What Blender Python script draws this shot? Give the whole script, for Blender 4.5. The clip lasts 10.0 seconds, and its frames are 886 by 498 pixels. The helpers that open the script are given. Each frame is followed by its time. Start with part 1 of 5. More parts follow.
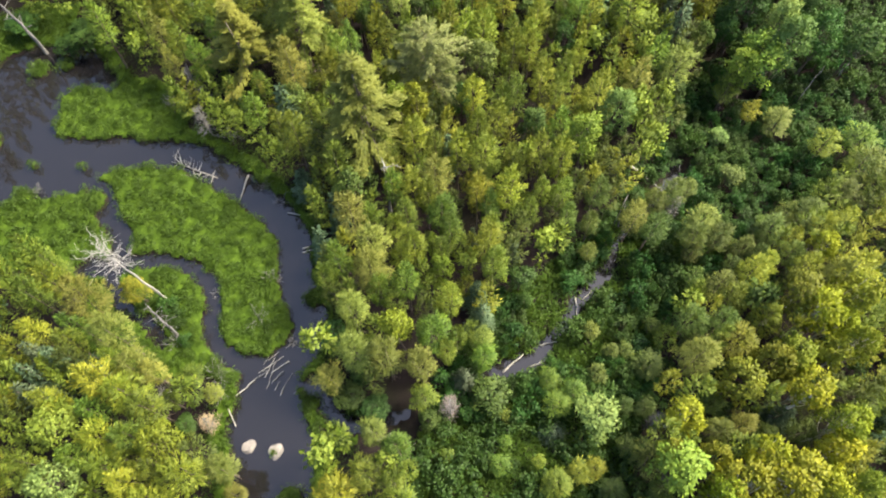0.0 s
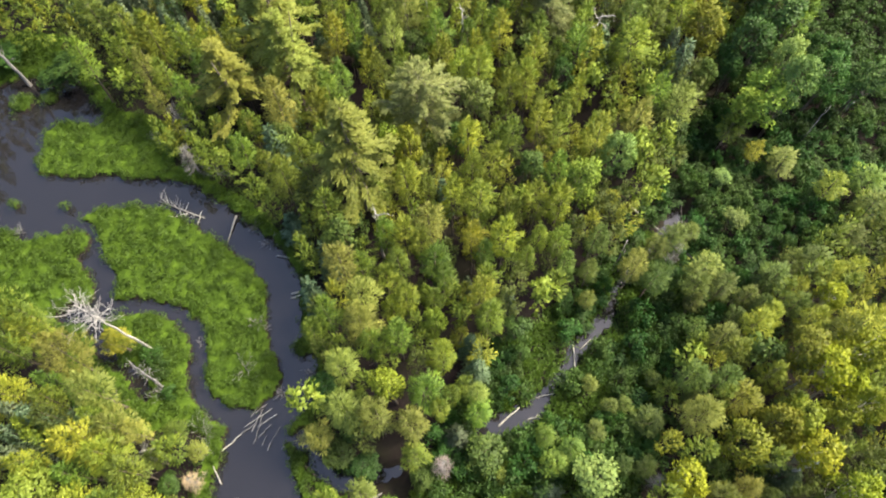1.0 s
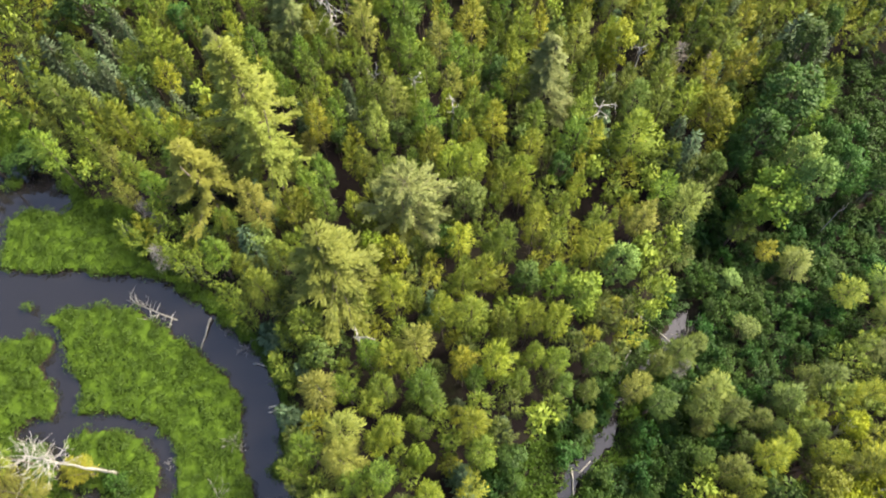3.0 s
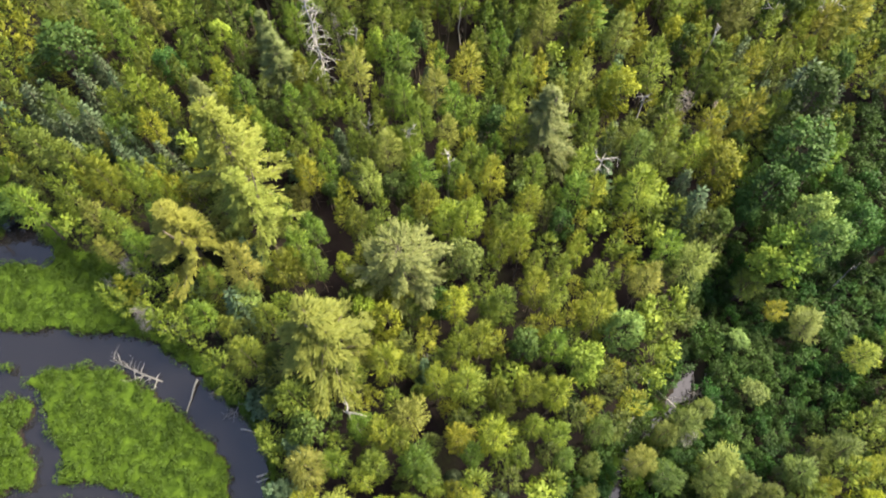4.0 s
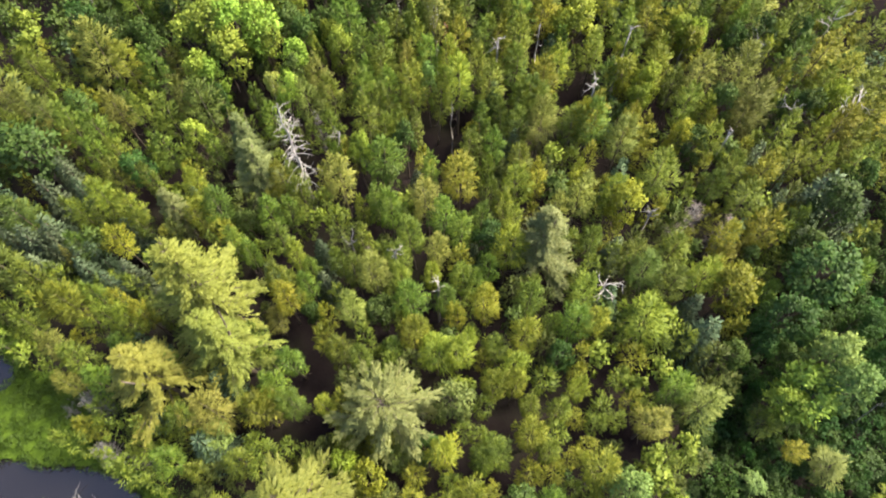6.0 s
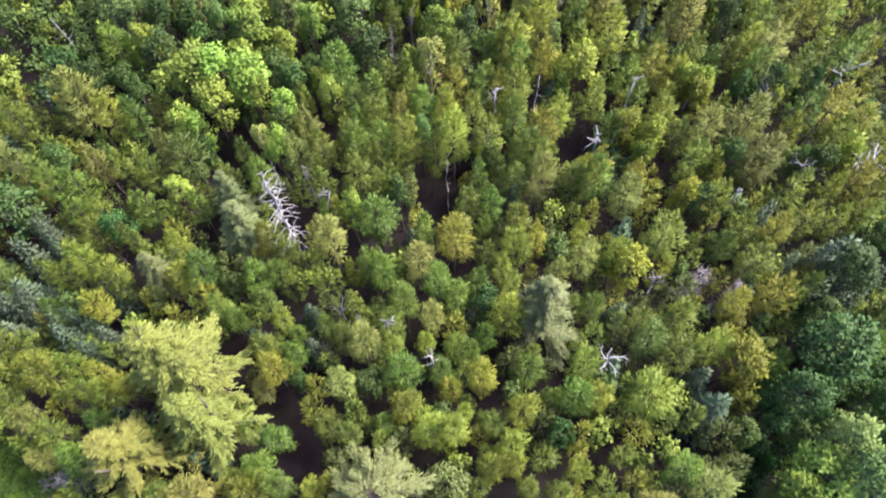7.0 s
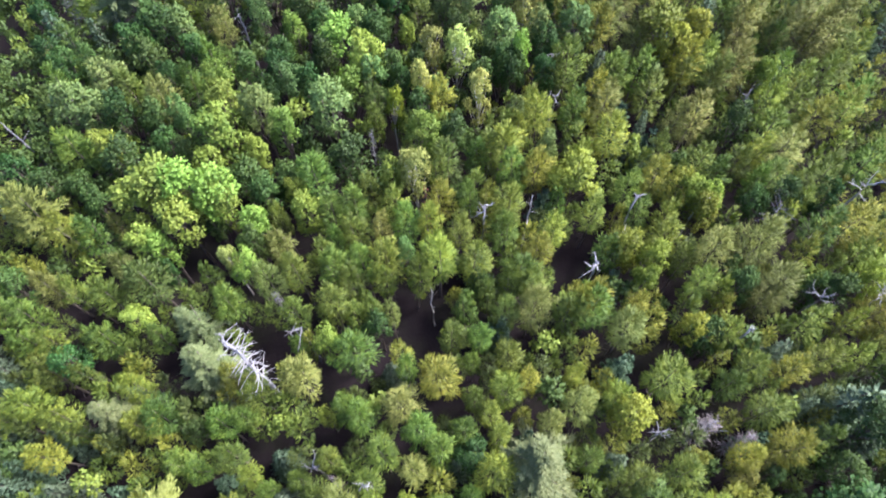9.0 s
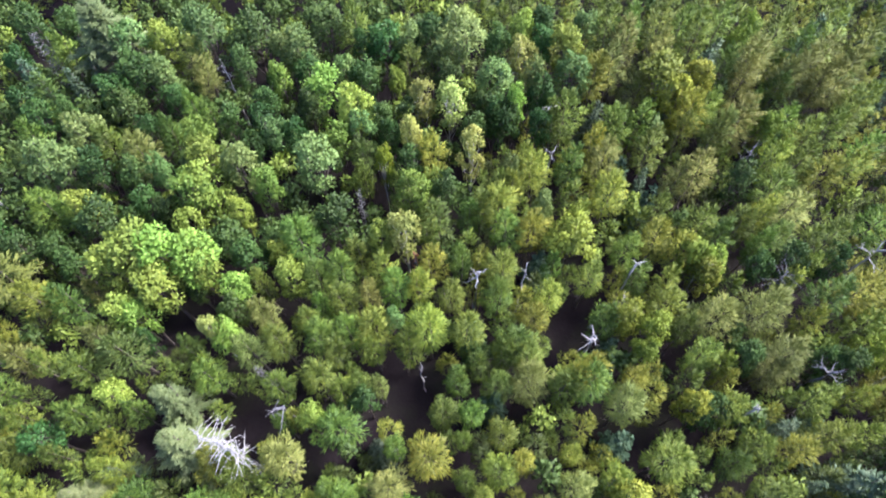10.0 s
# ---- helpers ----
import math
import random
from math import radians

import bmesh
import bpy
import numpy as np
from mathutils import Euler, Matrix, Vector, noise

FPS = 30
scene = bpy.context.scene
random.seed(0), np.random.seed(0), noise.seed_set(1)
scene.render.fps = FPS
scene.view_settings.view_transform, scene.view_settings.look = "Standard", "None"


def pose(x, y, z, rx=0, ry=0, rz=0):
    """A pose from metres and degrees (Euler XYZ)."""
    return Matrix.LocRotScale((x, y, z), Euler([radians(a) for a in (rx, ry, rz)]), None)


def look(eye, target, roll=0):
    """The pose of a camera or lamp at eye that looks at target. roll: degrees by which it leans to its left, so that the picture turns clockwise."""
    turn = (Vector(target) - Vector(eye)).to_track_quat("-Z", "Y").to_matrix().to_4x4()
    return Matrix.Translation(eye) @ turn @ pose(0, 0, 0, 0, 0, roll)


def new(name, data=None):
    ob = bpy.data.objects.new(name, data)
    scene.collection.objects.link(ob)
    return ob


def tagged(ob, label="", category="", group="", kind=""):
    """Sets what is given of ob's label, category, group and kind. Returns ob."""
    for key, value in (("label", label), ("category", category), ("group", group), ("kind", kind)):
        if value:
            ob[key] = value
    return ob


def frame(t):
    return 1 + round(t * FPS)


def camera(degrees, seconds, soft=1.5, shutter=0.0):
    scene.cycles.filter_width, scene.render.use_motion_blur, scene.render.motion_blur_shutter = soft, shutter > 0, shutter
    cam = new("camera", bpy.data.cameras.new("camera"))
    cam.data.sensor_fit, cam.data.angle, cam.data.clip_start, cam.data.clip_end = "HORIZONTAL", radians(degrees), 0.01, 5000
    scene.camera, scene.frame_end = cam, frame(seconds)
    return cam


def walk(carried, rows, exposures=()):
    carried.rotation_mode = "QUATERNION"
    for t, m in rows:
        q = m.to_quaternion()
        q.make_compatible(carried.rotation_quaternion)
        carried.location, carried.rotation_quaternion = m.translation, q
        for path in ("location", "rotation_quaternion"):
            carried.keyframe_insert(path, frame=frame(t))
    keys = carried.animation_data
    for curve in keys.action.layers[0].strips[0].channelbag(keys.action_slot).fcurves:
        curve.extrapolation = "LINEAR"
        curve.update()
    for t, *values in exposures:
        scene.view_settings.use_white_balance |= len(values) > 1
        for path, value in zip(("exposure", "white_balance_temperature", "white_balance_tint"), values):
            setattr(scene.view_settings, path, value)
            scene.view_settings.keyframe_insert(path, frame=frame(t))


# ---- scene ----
cam = camera(66.74, 10.0, soft=1.9, shutter=0.5)
ROWS = [
    (0.0, 0.000, 0.000, 45.000, -64.510, -0.001, 0.710),
    (0.5, 0.198, 1.811, 45.003, -64.565, 0.028, 0.661),
    (1.0, 0.386, 3.691, 45.009, -64.606, 0.045, 0.622),
    (1.5, 0.567, 5.640, 45.028, -64.634, 0.052, 0.593),
    (2.0, 0.754, 7.668, 45.060, -64.648, 0.040, 0.579),
    (2.5, 0.937, 9.737, 45.093, -64.664, 0.021, 0.582),
    (4.0, 1.433, 16.235, 45.163, -64.651, -0.028, 0.642),
    (4.5, 1.622, 18.471, 45.204, -64.628, -0.043, 0.669),
    (5.0, 1.818, 20.688, 45.262, -64.620, -0.027, 0.700),
    (5.5, 2.017, 22.924, 45.309, -64.621, -0.000, 0.725),
    (7.0, 2.564, 29.886, 45.156, -64.628, 0.050, 0.764),
    (7.5, 2.754, 32.182, 45.140, -64.626, 0.044, 0.747),
    (8.0, 2.948, 34.485, 45.155, -64.611, 0.019, 0.710),
    (8.5, 3.171, 36.778, 45.177, -64.596, -0.014, 0.669),
    (9.0, 3.426, 39.090, 45.172, -64.580, -0.045, 0.633),
    (9.5, 3.693, 41.395, 45.192, -64.562, -0.069, 0.602),
    (10.0, 3.958, 43.682, 45.216, -64.548, -0.089, 0.572),
]
walk(cam, [(t, pose(x, y, z, 90 + pitch, roll, yaw)) for t, x, y, z, pitch, yaw, roll in ROWS], [(0.0, 1.97, 6400, 12), (5.6, 1.98, 6550, 14), (6.9, 2.06, 5450, 32), (10.0, 2.06, 5050, 30)])

# ---- light ----
SUN_HEIGHT, SUN_FROM = 53.0, 70.0  # degrees; compass bearing of the sun, 0 = +y, 90 = +x
world = bpy.data.worlds.new("sky")
scene.world = world
world.use_nodes = True
sky = world.node_tree.nodes.new("ShaderNodeTexSky")
sky.sky_type, sky.sun_disc = "NISHITA", False
sky.sun_elevation, sky.sun_rotation = radians(SUN_HEIGHT), radians(SUN_FROM)
sky.dust_density, sky.ozone_density, sky.air_density = 3.0, 1.0, 1.0
back = world.node_tree.nodes["Background"]
back.inputs["Strength"].default_value = 0.105
world.node_tree.links.new(sky.outputs[0], back.inputs[0])
sun = new("sun", bpy.data.lights.new("sun", "SUN"))
sun.data.energy, sun.data.angle, sun.data.color = 3.9, radians(20.0), (1.0, 0.90, 0.64)
a, e = radians(SUN_FROM), radians(SUN_HEIGHT)
sun.matrix_basis = look((math.sin(a) * math.cos(e) * 80, math.cos(a) * math.cos(e) * 80 + 30, math.sin(e) * 80), (0, 30, 0))


# ---- materials ----
def nodes_of(name):
    m = bpy.data.materials.new(name)
    m.use_nodes = True
    return m, m.node_tree.nodes, m.node_tree.links


def ramp(nodes, stops):
    r = nodes.new("ShaderNodeValToRGB")
    while len(r.color_ramp.elements) < len(stops):
        r.color_ramp.elements.new(0.5)
    for el, (p, c) in zip(r.color_ramp.elements, stops):
        el.position, el.color = p, (*c, 1)
    return r


def foliage(name, dark, mid, tip, through_light=0.22, rough=0.6):
    """Leaves: colour varies from tree to tree, spray to spray, and over patches of a crown."""
    m, n, l = nodes_of(name)
    bsdf, out = n["Principled BSDF"], n["Material Output"]
    geo, info, tex = n.new("ShaderNodeNewGeometry"), n.new("ShaderNodeObjectInfo"), n.new("ShaderNodeTexNoise")
    coord = n.new("ShaderNodeTexCoord")
    tex.inputs["Scale"].default_value = 1.1
    l.new(coord.outputs["Object"], tex.inputs["Vector"])
    add = n.new("ShaderNodeMath")
    add.operation = "MULTIPLY_ADD"
    l.new(tex.outputs["Fac"], add.inputs[0])
    add.inputs[1].default_value = 0.7
    mul = n.new("ShaderNodeMath")
    mul.operation = "MULTIPLY"
    l.new(geo.outputs["Random Per Island"], mul.inputs[0])
    mul.inputs[1].default_value = 0.34
    l.new(mul.outputs[0], add.inputs[2])
    r = ramp(n, [(0.2, dark), (0.55, mid), (0.9, tip)])
    l.new(add.outputs[0], r.inputs[0])
    hsv = n.new("ShaderNodeHueSaturation")
    l.new(r.outputs[0], hsv.inputs["Color"])
    for key, lo, hi in (("Hue", 0.478, 0.526), ("Value", 0.72, 1.3)):
        mr = n.new("ShaderNodeMapRange")
        mr.inputs["To Min"].default_value, mr.inputs["To Max"].default_value = lo, hi
        if key == "Value":
            w = n.new("ShaderNodeTexWhiteNoise")
            w.noise_dimensions = "1D"
            l.new(info.outputs["Random"], w.inputs["W"])
            l.new(w.outputs["Value"], mr.inputs["Value"])
        else:
            l.new(info.outputs["Random"], mr.inputs["Value"])
        l.new(mr.outputs[0], hsv.inputs[key])
    l.new(hsv.outputs[0], bsdf.inputs["Base Color"])
    bsdf.inputs["Roughness"].default_value = rough
    bsdf.inputs["Specular IOR Level"].default_value = 0.25
    tr = n.new("ShaderNodeBsdfTranslucent")
    l.new(hsv.outputs[0], tr.inputs["Color"])
    mix = n.new("ShaderNodeMixShader")
    mix.inputs[0].default_value = through_light
    l.new(bsdf.outputs[0], mix.inputs[1])
    l.new(tr.outputs[0], mix.inputs[2])
    l.new(mix.outputs[0], out.inputs[0])
    return m


def surface(name, stops, scale=3.0, rough=0.85, stretch=(1, 1, 1), bump=0.3, fine=9.0, spec=0.3):
    """A solid with two scales of colour change and a fine relief."""
    m, n, l = nodes_of(name)
    bsdf = n["Principled BSDF"]
    coord, mp = n.new("ShaderNodeTexCoord"), n.new("ShaderNodeMapping")
    mp.inputs["Scale"].default_value = stretch
    l.new(coord.outputs["Object"], mp.inputs["Vector"])
    a, b = n.new("ShaderNodeTexNoise"), n.new("ShaderNodeTexNoise")
    a.inputs["Scale"].default_value, b.inputs["Scale"].default_value = scale, scale * fine
    a.inputs["Detail"].default_value = 6
    l.new(mp.outputs[0], a.inputs["Vector"])
    l.new(mp.outputs[0], b.inputs["Vector"])
    mx = n.new("ShaderNodeMath")
    mx.operation = "MULTIPLY_ADD"
    l.new(b.outputs["Fac"], mx.inputs[0])
    mx.inputs[1].default_value = 0.4
    sub = n.new("ShaderNodeMath")
    sub.operation = "SUBTRACT"
    l.new(a.outputs["Fac"], sub.inputs[0])
    sub.inputs[1].default_value = 0.2
    l.new(sub.outputs[0], mx.inputs[2])
    r = ramp(n, stops)
    l.new(mx.outputs[0], r.inputs[0])
    l.new(r.outputs[0], bsdf.inputs["Base Color"])
    bsdf.inputs["Roughness"].default_value = rough
    bsdf.inputs["Specular IOR Level"].default_value = spec
    bp = n.new("ShaderNodeBump")
    bp.inputs["Strength"].default_value, bp.inputs["Distance"].default_value = bump, 0.05
    l.new(mx.outputs[0], bp.inputs["Height"])
    l.new(bp.outputs[0], bsdf.inputs["Normal"])
    return m


LEAF = {
    "c": foliage("cedar_foliage", (0.030, 0.053, 0.007), (0.090, 0.136, 0.012), (0.20, 0.238, 0.020)),
    "ck": foliage("dark_cedar_foliage", (0.028, 0.046, 0.008), (0.070, 0.100, 0.014), (0.14, 0.168, 0.025)),
    "cg": foliage("golden_cedar_foliage", (0.054, 0.076, 0.007), (0.150, 0.177, 0.013), (0.28, 0.278, 0.022)),
    "cp": foliage("pale_cedar_foliage", (0.066, 0.082, 0.014), (0.138, 0.158, 0.026), (0.22, 0.228, 0.046)),
    "p": foliage("pine_needles", (0.13, 0.16, 0.030), (0.25, 0.28, 0.052), (0.34, 0.36, 0.080), 0.42),
    "pg": foliage("grey_green_pine_needles", (0.066, 0.090, 0.032), (0.132, 0.165, 0.056), (0.21, 0.235, 0.09), 0.35),
    "pw": foliage("whitish_pine_needles", (0.12, 0.145, 0.045), (0.24, 0.27, 0.082), (0.34, 0.36, 0.125), 0.35),
    "s": foliage("fir_needles", (0.028, 0.050, 0.022), (0.074, 0.110, 0.054), (0.145, 0.185, 0.105)),
    "d": foliage("broadleaf_green", (0.018, 0.042, 0.008), (0.047, 0.091, 0.015), (0.092, 0.146, 0.027), 0.28),
    "dp": foliage("pale_broadleaf", (0.052, 0.094, 0.022), (0.128, 0.190, 0.043), (0.22, 0.28, 0.072), 0.28),
    "l": foliage("lime_broadleaf", (0.085, 0.138, 0.015), (0.19, 0.265, 0.030), (0.31, 0.375, 0.056), 0.28),
    "lp": foliage("yellowish_broadleaf", (0.14, 0.18, 0.035), (0.31, 0.35, 0.072), (0.46, 0.45, 0.12), 0.28),
    "y": foliage("yellow_birch_leaves", (0.085, 0.11, 0.006), (0.21, 0.235, 0.012), (0.33, 0.325, 0.018), 0.28),
    "yg": foliage("yellow_green_leaves", (0.070, 0.095, 0.008), (0.155, 0.190, 0.015), (0.25, 0.275, 0.024), 0.28),
    "alder": foliage("alder_leaves", (0.013, 0.036, 0.006), (0.032, 0.077, 0.011), (0.064, 0.124, 0.020), 0.28),
    "marsh": foliage("marsh_shrub_leaves", (0.036, 0.064, 0.006), (0.068, 0.114, 0.010), (0.108, 0.165, 0.016), 0.3),
    "sedge": foliage("sedge_blades", (0.030, 0.080, 0.007), (0.062, 0.140, 0.012), (0.105, 0.195, 0.020), 0.28),
    "g": foliage("dead_grey_twigs", (0.065, 0.063, 0.060), (0.12, 0.116, 0.11), (0.19, 0.183, 0.175), 0.05, 0.9),
    "gp": foliage("dead_pinkish_needles", (0.085, 0.070, 0.066), (0.155, 0.128, 0.118), (0.24, 0.20, 0.185), 0.1, 0.9),
    "gt": foliage("dry_tan_twigs", (0.15, 0.12, 0.07), (0.25, 0.20, 0.12), (0.34, 0.28, 0.19), 0.1, 0.9),
    "gr": foliage("rusty_dead_needles", (0.22, 0.07, 0.035), (0.36, 0.13, 0.07), (0.45, 0.20, 0.12), 0.1, 0.9),
}
BARK = surface("grey_brown_bark", [(0.2, (0.05, 0.038, 0.03)), (0.6, (0.13, 0.105, 0.085)), (0.9, (0.22, 0.19, 0.16))], 4, stretch=(3, 3, 0.5), bump=0.8)
BIRCH = surface("white_birch_bark", [(0.25, (0.10, 0.085, 0.07)), (0.42, (0.50, 0.47, 0.43)), (0.8, (0.66, 0.63, 0.58))], 2.2, 0.6, (1, 1, 4), 0.3)
DEAD = surface("weathered_dead_wood", [(0.2, (0.14, 0.133, 0.124)), (0.5, (0.30, 0.287, 0.27)), (0.9, (0.44, 0.42, 0.395))], 3, 0.8, (3, 3, 0.6), 0.5)
DRIFT = surface("grey_drift_wood", [(0.2, (0.07, 0.067, 0.066)), (0.5, (0.155, 0.15, 0.148)), (0.9, (0.26, 0.252, 0.25))], 3, 0.8, (3, 3, 0.6), 0.5)
STONE = surface("pale_granite", [(0.2, (0.10, 0.088, 0.085)), (0.5, (0.19, 0.172, 0.165)), (0.9, (0.28, 0.262, 0.25))], 2.5, 0.75, bump=0.6)
# Peat and moss tones, darkened so the colour carries the shade of canopy gaps.
GROUND = surface("shade_dark_duff", [(0.15, (0.008, 0.006, 0.007)), (0.45, (0.015, 0.0115, 0.012)), (0.66, (0.018, 0.017, 0.012)), (0.9, (0.024, 0.032, 0.013))], 0.35, 0.95, bump=0.9, fine=14, spec=0.04)

MOSS = surface("wet_green_moss", [(0.2, (0.012, 0.024, 0.003)), (0.45, (0.030, 0.056, 0.005)), (0.8, (0.062, 0.105, 0.010))], 1.6, 0.9, bump=0.9, fine=7, spec=0.1)


def pond_water():
    m, n, l = nodes_of("pond_water")
    b = n["Principled BSDF"]
    b.inputs["Base Color"].default_value = (0.0105, 0.0095, 0.0105, 1)
    b.inputs["Roughness"].default_value = 0.06
    b.inputs["IOR"].default_value = 1.62
    tex, bp, coord = n.new("ShaderNodeTexNoise"), n.new("ShaderNodeBump"), n.new("ShaderNodeTexCoord")
    tex.inputs["Scale"].default_value, tex.inputs["Detail"].default_value = 1.5, 3
    l.new(coord.outputs["Object"], tex.inputs["Vector"])
    bp.inputs["Strength"].default_value, bp.inputs["Distance"].default_value = 0.06, 0.02
    l.new(tex.outputs["Fac"], bp.inputs["Height"])
    l.new(bp.outputs[0], b.inputs["Normal"])
    return m


WATER = pond_water()

# ---- shapes of the land ----
# Open water: runs of (x, y, half width).
CHANNELS = [
    [(-38, 28.6, 3.0), (-34, 28.6, 3.2), (-30, 28.8, 2.6), (-27, 30.0, 1.5), (-23.8, 29.9, 1.2), (-20.6, 29.7, 1.2), (-17.6, 27.8, 1.3), (-15.1, 26.0, 1.15), (-13.2, 24.4, 1.15),
     (-11.7, 22.5, 1.2), (-11.4, 20.2, 1.2), (-10.9, 18.0, 1.15), (-9.9, 16.0, 1.1), (-10.0, 14.1, 1.0), (-11.2, 12.7, 1.3), (-12.4, 10.8, 1.9), (-12.2, 8.6, 2.5), (-11.4, 6.5, 2.6), (-11.2, 0.0, 2.4)],
    [(-34.2, 30.0, 2.3), (-34.4, 33.0, 2.3), (-35.0, 36.0, 2.2), (-33.6, 38.8, 1.5)],
    [(-37.5, 35.5, 1.2), (-34.5, 36.5, 2.0), (-32.3, 37.6, 1.5), (-30.5, 37.5, 0.8), (-28.6, 36.9, 0.6)],
    [(-37.1, 33.0, 1.4), (-37.3, 36.5, 1.4), (-37.1, 39.0, 1.3), (-35.0, 40.3, 0.9), (-32.5, 40.3, 0.9), (-30.5, 39.0, 1.0), (-29.0, 37.4, 0.8)],
    [(-27.2, 26.6, 0.9), (-25.7, 24.0, 0.75), (-24.4, 22.0, 0.8), (-24.8, 20.2, 0.7)],
    [(-26.4, 20.0, 0.8), (-24.4, 19.8, 0.6), (-23.3, 20.5, 0.5), (-21.2, 20.6, 0.45), (-19.0, 20.0, 0.5), (-17.3, 18.6, 0.55), (-16.8, 16.7, 0.5), (-16.8, 15.0, 0.55),
     (-16.0, 13.6, 0.55), (-14.3, 12.8, 0.6), (-12.3, 12.0, 0.9)],
    [(-24.7, 19.1, 0.45), (-23.6, 17.1, 0.4), (-21.1, 15.6, 0.35), (-20.1, 14.4, 0.4)],
    [(-9.3, 11.2, 0.7), (-7.9, 9.4, 0.5), (-6.3, 8.5, 0.5), (-4.4, 8.8, 0.4), (-3.1, 9.3, 0.35)],
    [(2.7, 11.9, 0.75), (3.9, 12.3, 0.8), (5.7, 12.9, 0.75), (6.9, 14.3, 0.45), (8.2, 15.8, 0.4), (8.9, 17.2, 0.55), (10.3, 18.5, 0.5), (11.4, 19.7, 0.55), (12.2, 21.4, 0.35), (13.4, 23.6, 0.25),
     (15.6, 25.4, 0.3), (17.0, 26.8, 0.5), (17.8, 28.6, 0.3)],
]
ISLETS = [(-33.0, 26.0, 0.75), (-33.3, 25.0, 0.7), (-27.4, 25.6, 1.0), (-34.9, 38.4, 0.85), (-32.7, 38.9, 0.6), (-16.6, 24.4, 0.75), (-9.7, 17.6, 0.75), (-7.6, 6.9, 1.0), (-9.3, 10.0, 0.6), (-32.9, 28.8, 0.28), (-28.9, 28.6, 0.22), (-32.0, 32.8, 0.2), (-37.6, 31.0, 1.5), (-10.2, 4.0, 0.8), (-14.6, 5.2, 0.5)]


def shore(x, y):
    """Metres from the nearest bank: above nought on land, below it in the water."""
    x, y = np.asarray(x, float), np.asarray(y, float)
    d = np.full(x.shape, 1e3)
    for run in CHANNELS:
        for (ax, ay, ar), (bx, by, br) in zip(run, run[1:]):
            ux, uy = bx - ax, by - ay
            s = np.clip(((x - ax) * ux + (y - ay) * uy) / (ux * ux + uy * uy), 0, 1)
            d = np.minimum(d, np.hypot(x - ax - s * ux, y - ay - s * uy) - (ar + s * (br - ar)))
    d = d + 0.16 * np.sin(3.1 * x + 1.7 * np.sin(2.3 * y)) * np.sin(2.7 * y + 1.3 * np.sin(1.9 * x)) + 0.10 * np.sin(6.3 * x + 2 * np.sin(4.1 * y)) * np.sin(5.7 * y)
    for ix, iy, ir in ISLETS:
        d = np.maximum(d, ir - np.hypot(x - ix, y - iy))
    return d


SX, SY = np.arange(-50, 50, 0.15), np.arange(-10, 106, 0.15)
SHORE = shore(*np.meshgrid(SX, SY))


def shore_at(x, y):
    """The same for one place, from the table."""
    return float(SHORE[min(max(int((y + 10) / 0.15 + 0.5), 0), len(SY) - 1), min(max(int((x + 50) / 0.15 + 0.5), 0), len(SX) - 1)])


def height(x, y):
    d = shore_at(x, y) if np.isscalar(x) else shore(x, y)
    bumps = 0.10 * np.sin(0.9 * x + 0.7 * np.sin(0.6 * y)) * np.sin(0.8 * y + 0.5) + 0.05 * np.sin(2.9 * x + 1.3 * y) * np.sin(2.2 * y - 1.1 * x)
    return np.where(d < 0, np.maximum(d * 0.9, -0.8), np.minimum(0.22, d * 1.2) + bumps * np.clip(d, 0, 1))


# ---- mesh building ----
rng = np.random.default_rng(7)


def mesh_of(name, V, F, material=None, smooth=False, normals=None):
    me = bpy.data.meshes.new(name)
    me.from_pydata(np.asarray(V).tolist(), [], F if isinstance(F, list) else np.asarray(F).tolist())
    if material:
        me.materials.append(material)
    if smooth:
        me.polygons.foreach_set("use_smooth", [True] * len(me.polygons))
    me.update()
    if normals is not None:
        me.normals_split_custom_set_from_vertices(np.asarray(normals).tolist())
    return me


def leafy_mesh(name, crown, material):
    V, F, N = crown
    return mesh_of(name, V, F, material, False, N)


def part(name, me, parent, label=""):
    ob = new(name, me)
    ob.parent = parent
    return tagged(ob, label)


def unit(a):
    return a / np.maximum(np.linalg.norm(a, axis=-1, keepdims=True), 1e-6)


def sprays(P, D, L, W, sag=0.12, g=rng, out=None):
    """Bent lozenge sprays at P, pointing along D. out: the way the crown's surface faces there, which the sprays' normals lean to."""
    n = len(P)
    D = unit(D)
    S = unit(np.cross(D, unit(g.normal(size=(n, 3)) * 0.7 + (0, 0, 0.8))))
    U = np.cross(S, D)
    L, W = np.broadcast_to(L, n)[:, None] * g.uniform(0.7, 1.3, (n, 1)), np.broadcast_to(W, n)[:, None] * g.uniform(0.7, 1.3, (n, 1))
    out = unit(out) if out is not None else U
    flip = np.sum(U * out, 1) < 0
    S[flip] *= -1
    U[flip] *= -1
    V = np.stack([P, P + D * L * 0.5 - S * W * 0.5 - U * L * sag, P + D * L - U * L * sag * 0.5, P + D * L * 0.55 + S * W * 0.5 - U * L * sag], 1).reshape(-1, 3)
    F = np.arange(4 * n).reshape(n, 4)
    facing = np.sum(np.cross(V[1::4] - V[0::4], V[3::4] - V[0::4]) * U, 1) < 0
    F[facing] = F[facing][:, ::-1]
    return V, F, np.repeat(unit(out * 0.7 + U * 0.45 + g.normal(size=(n, 3)) * 0.10), 4, 0)


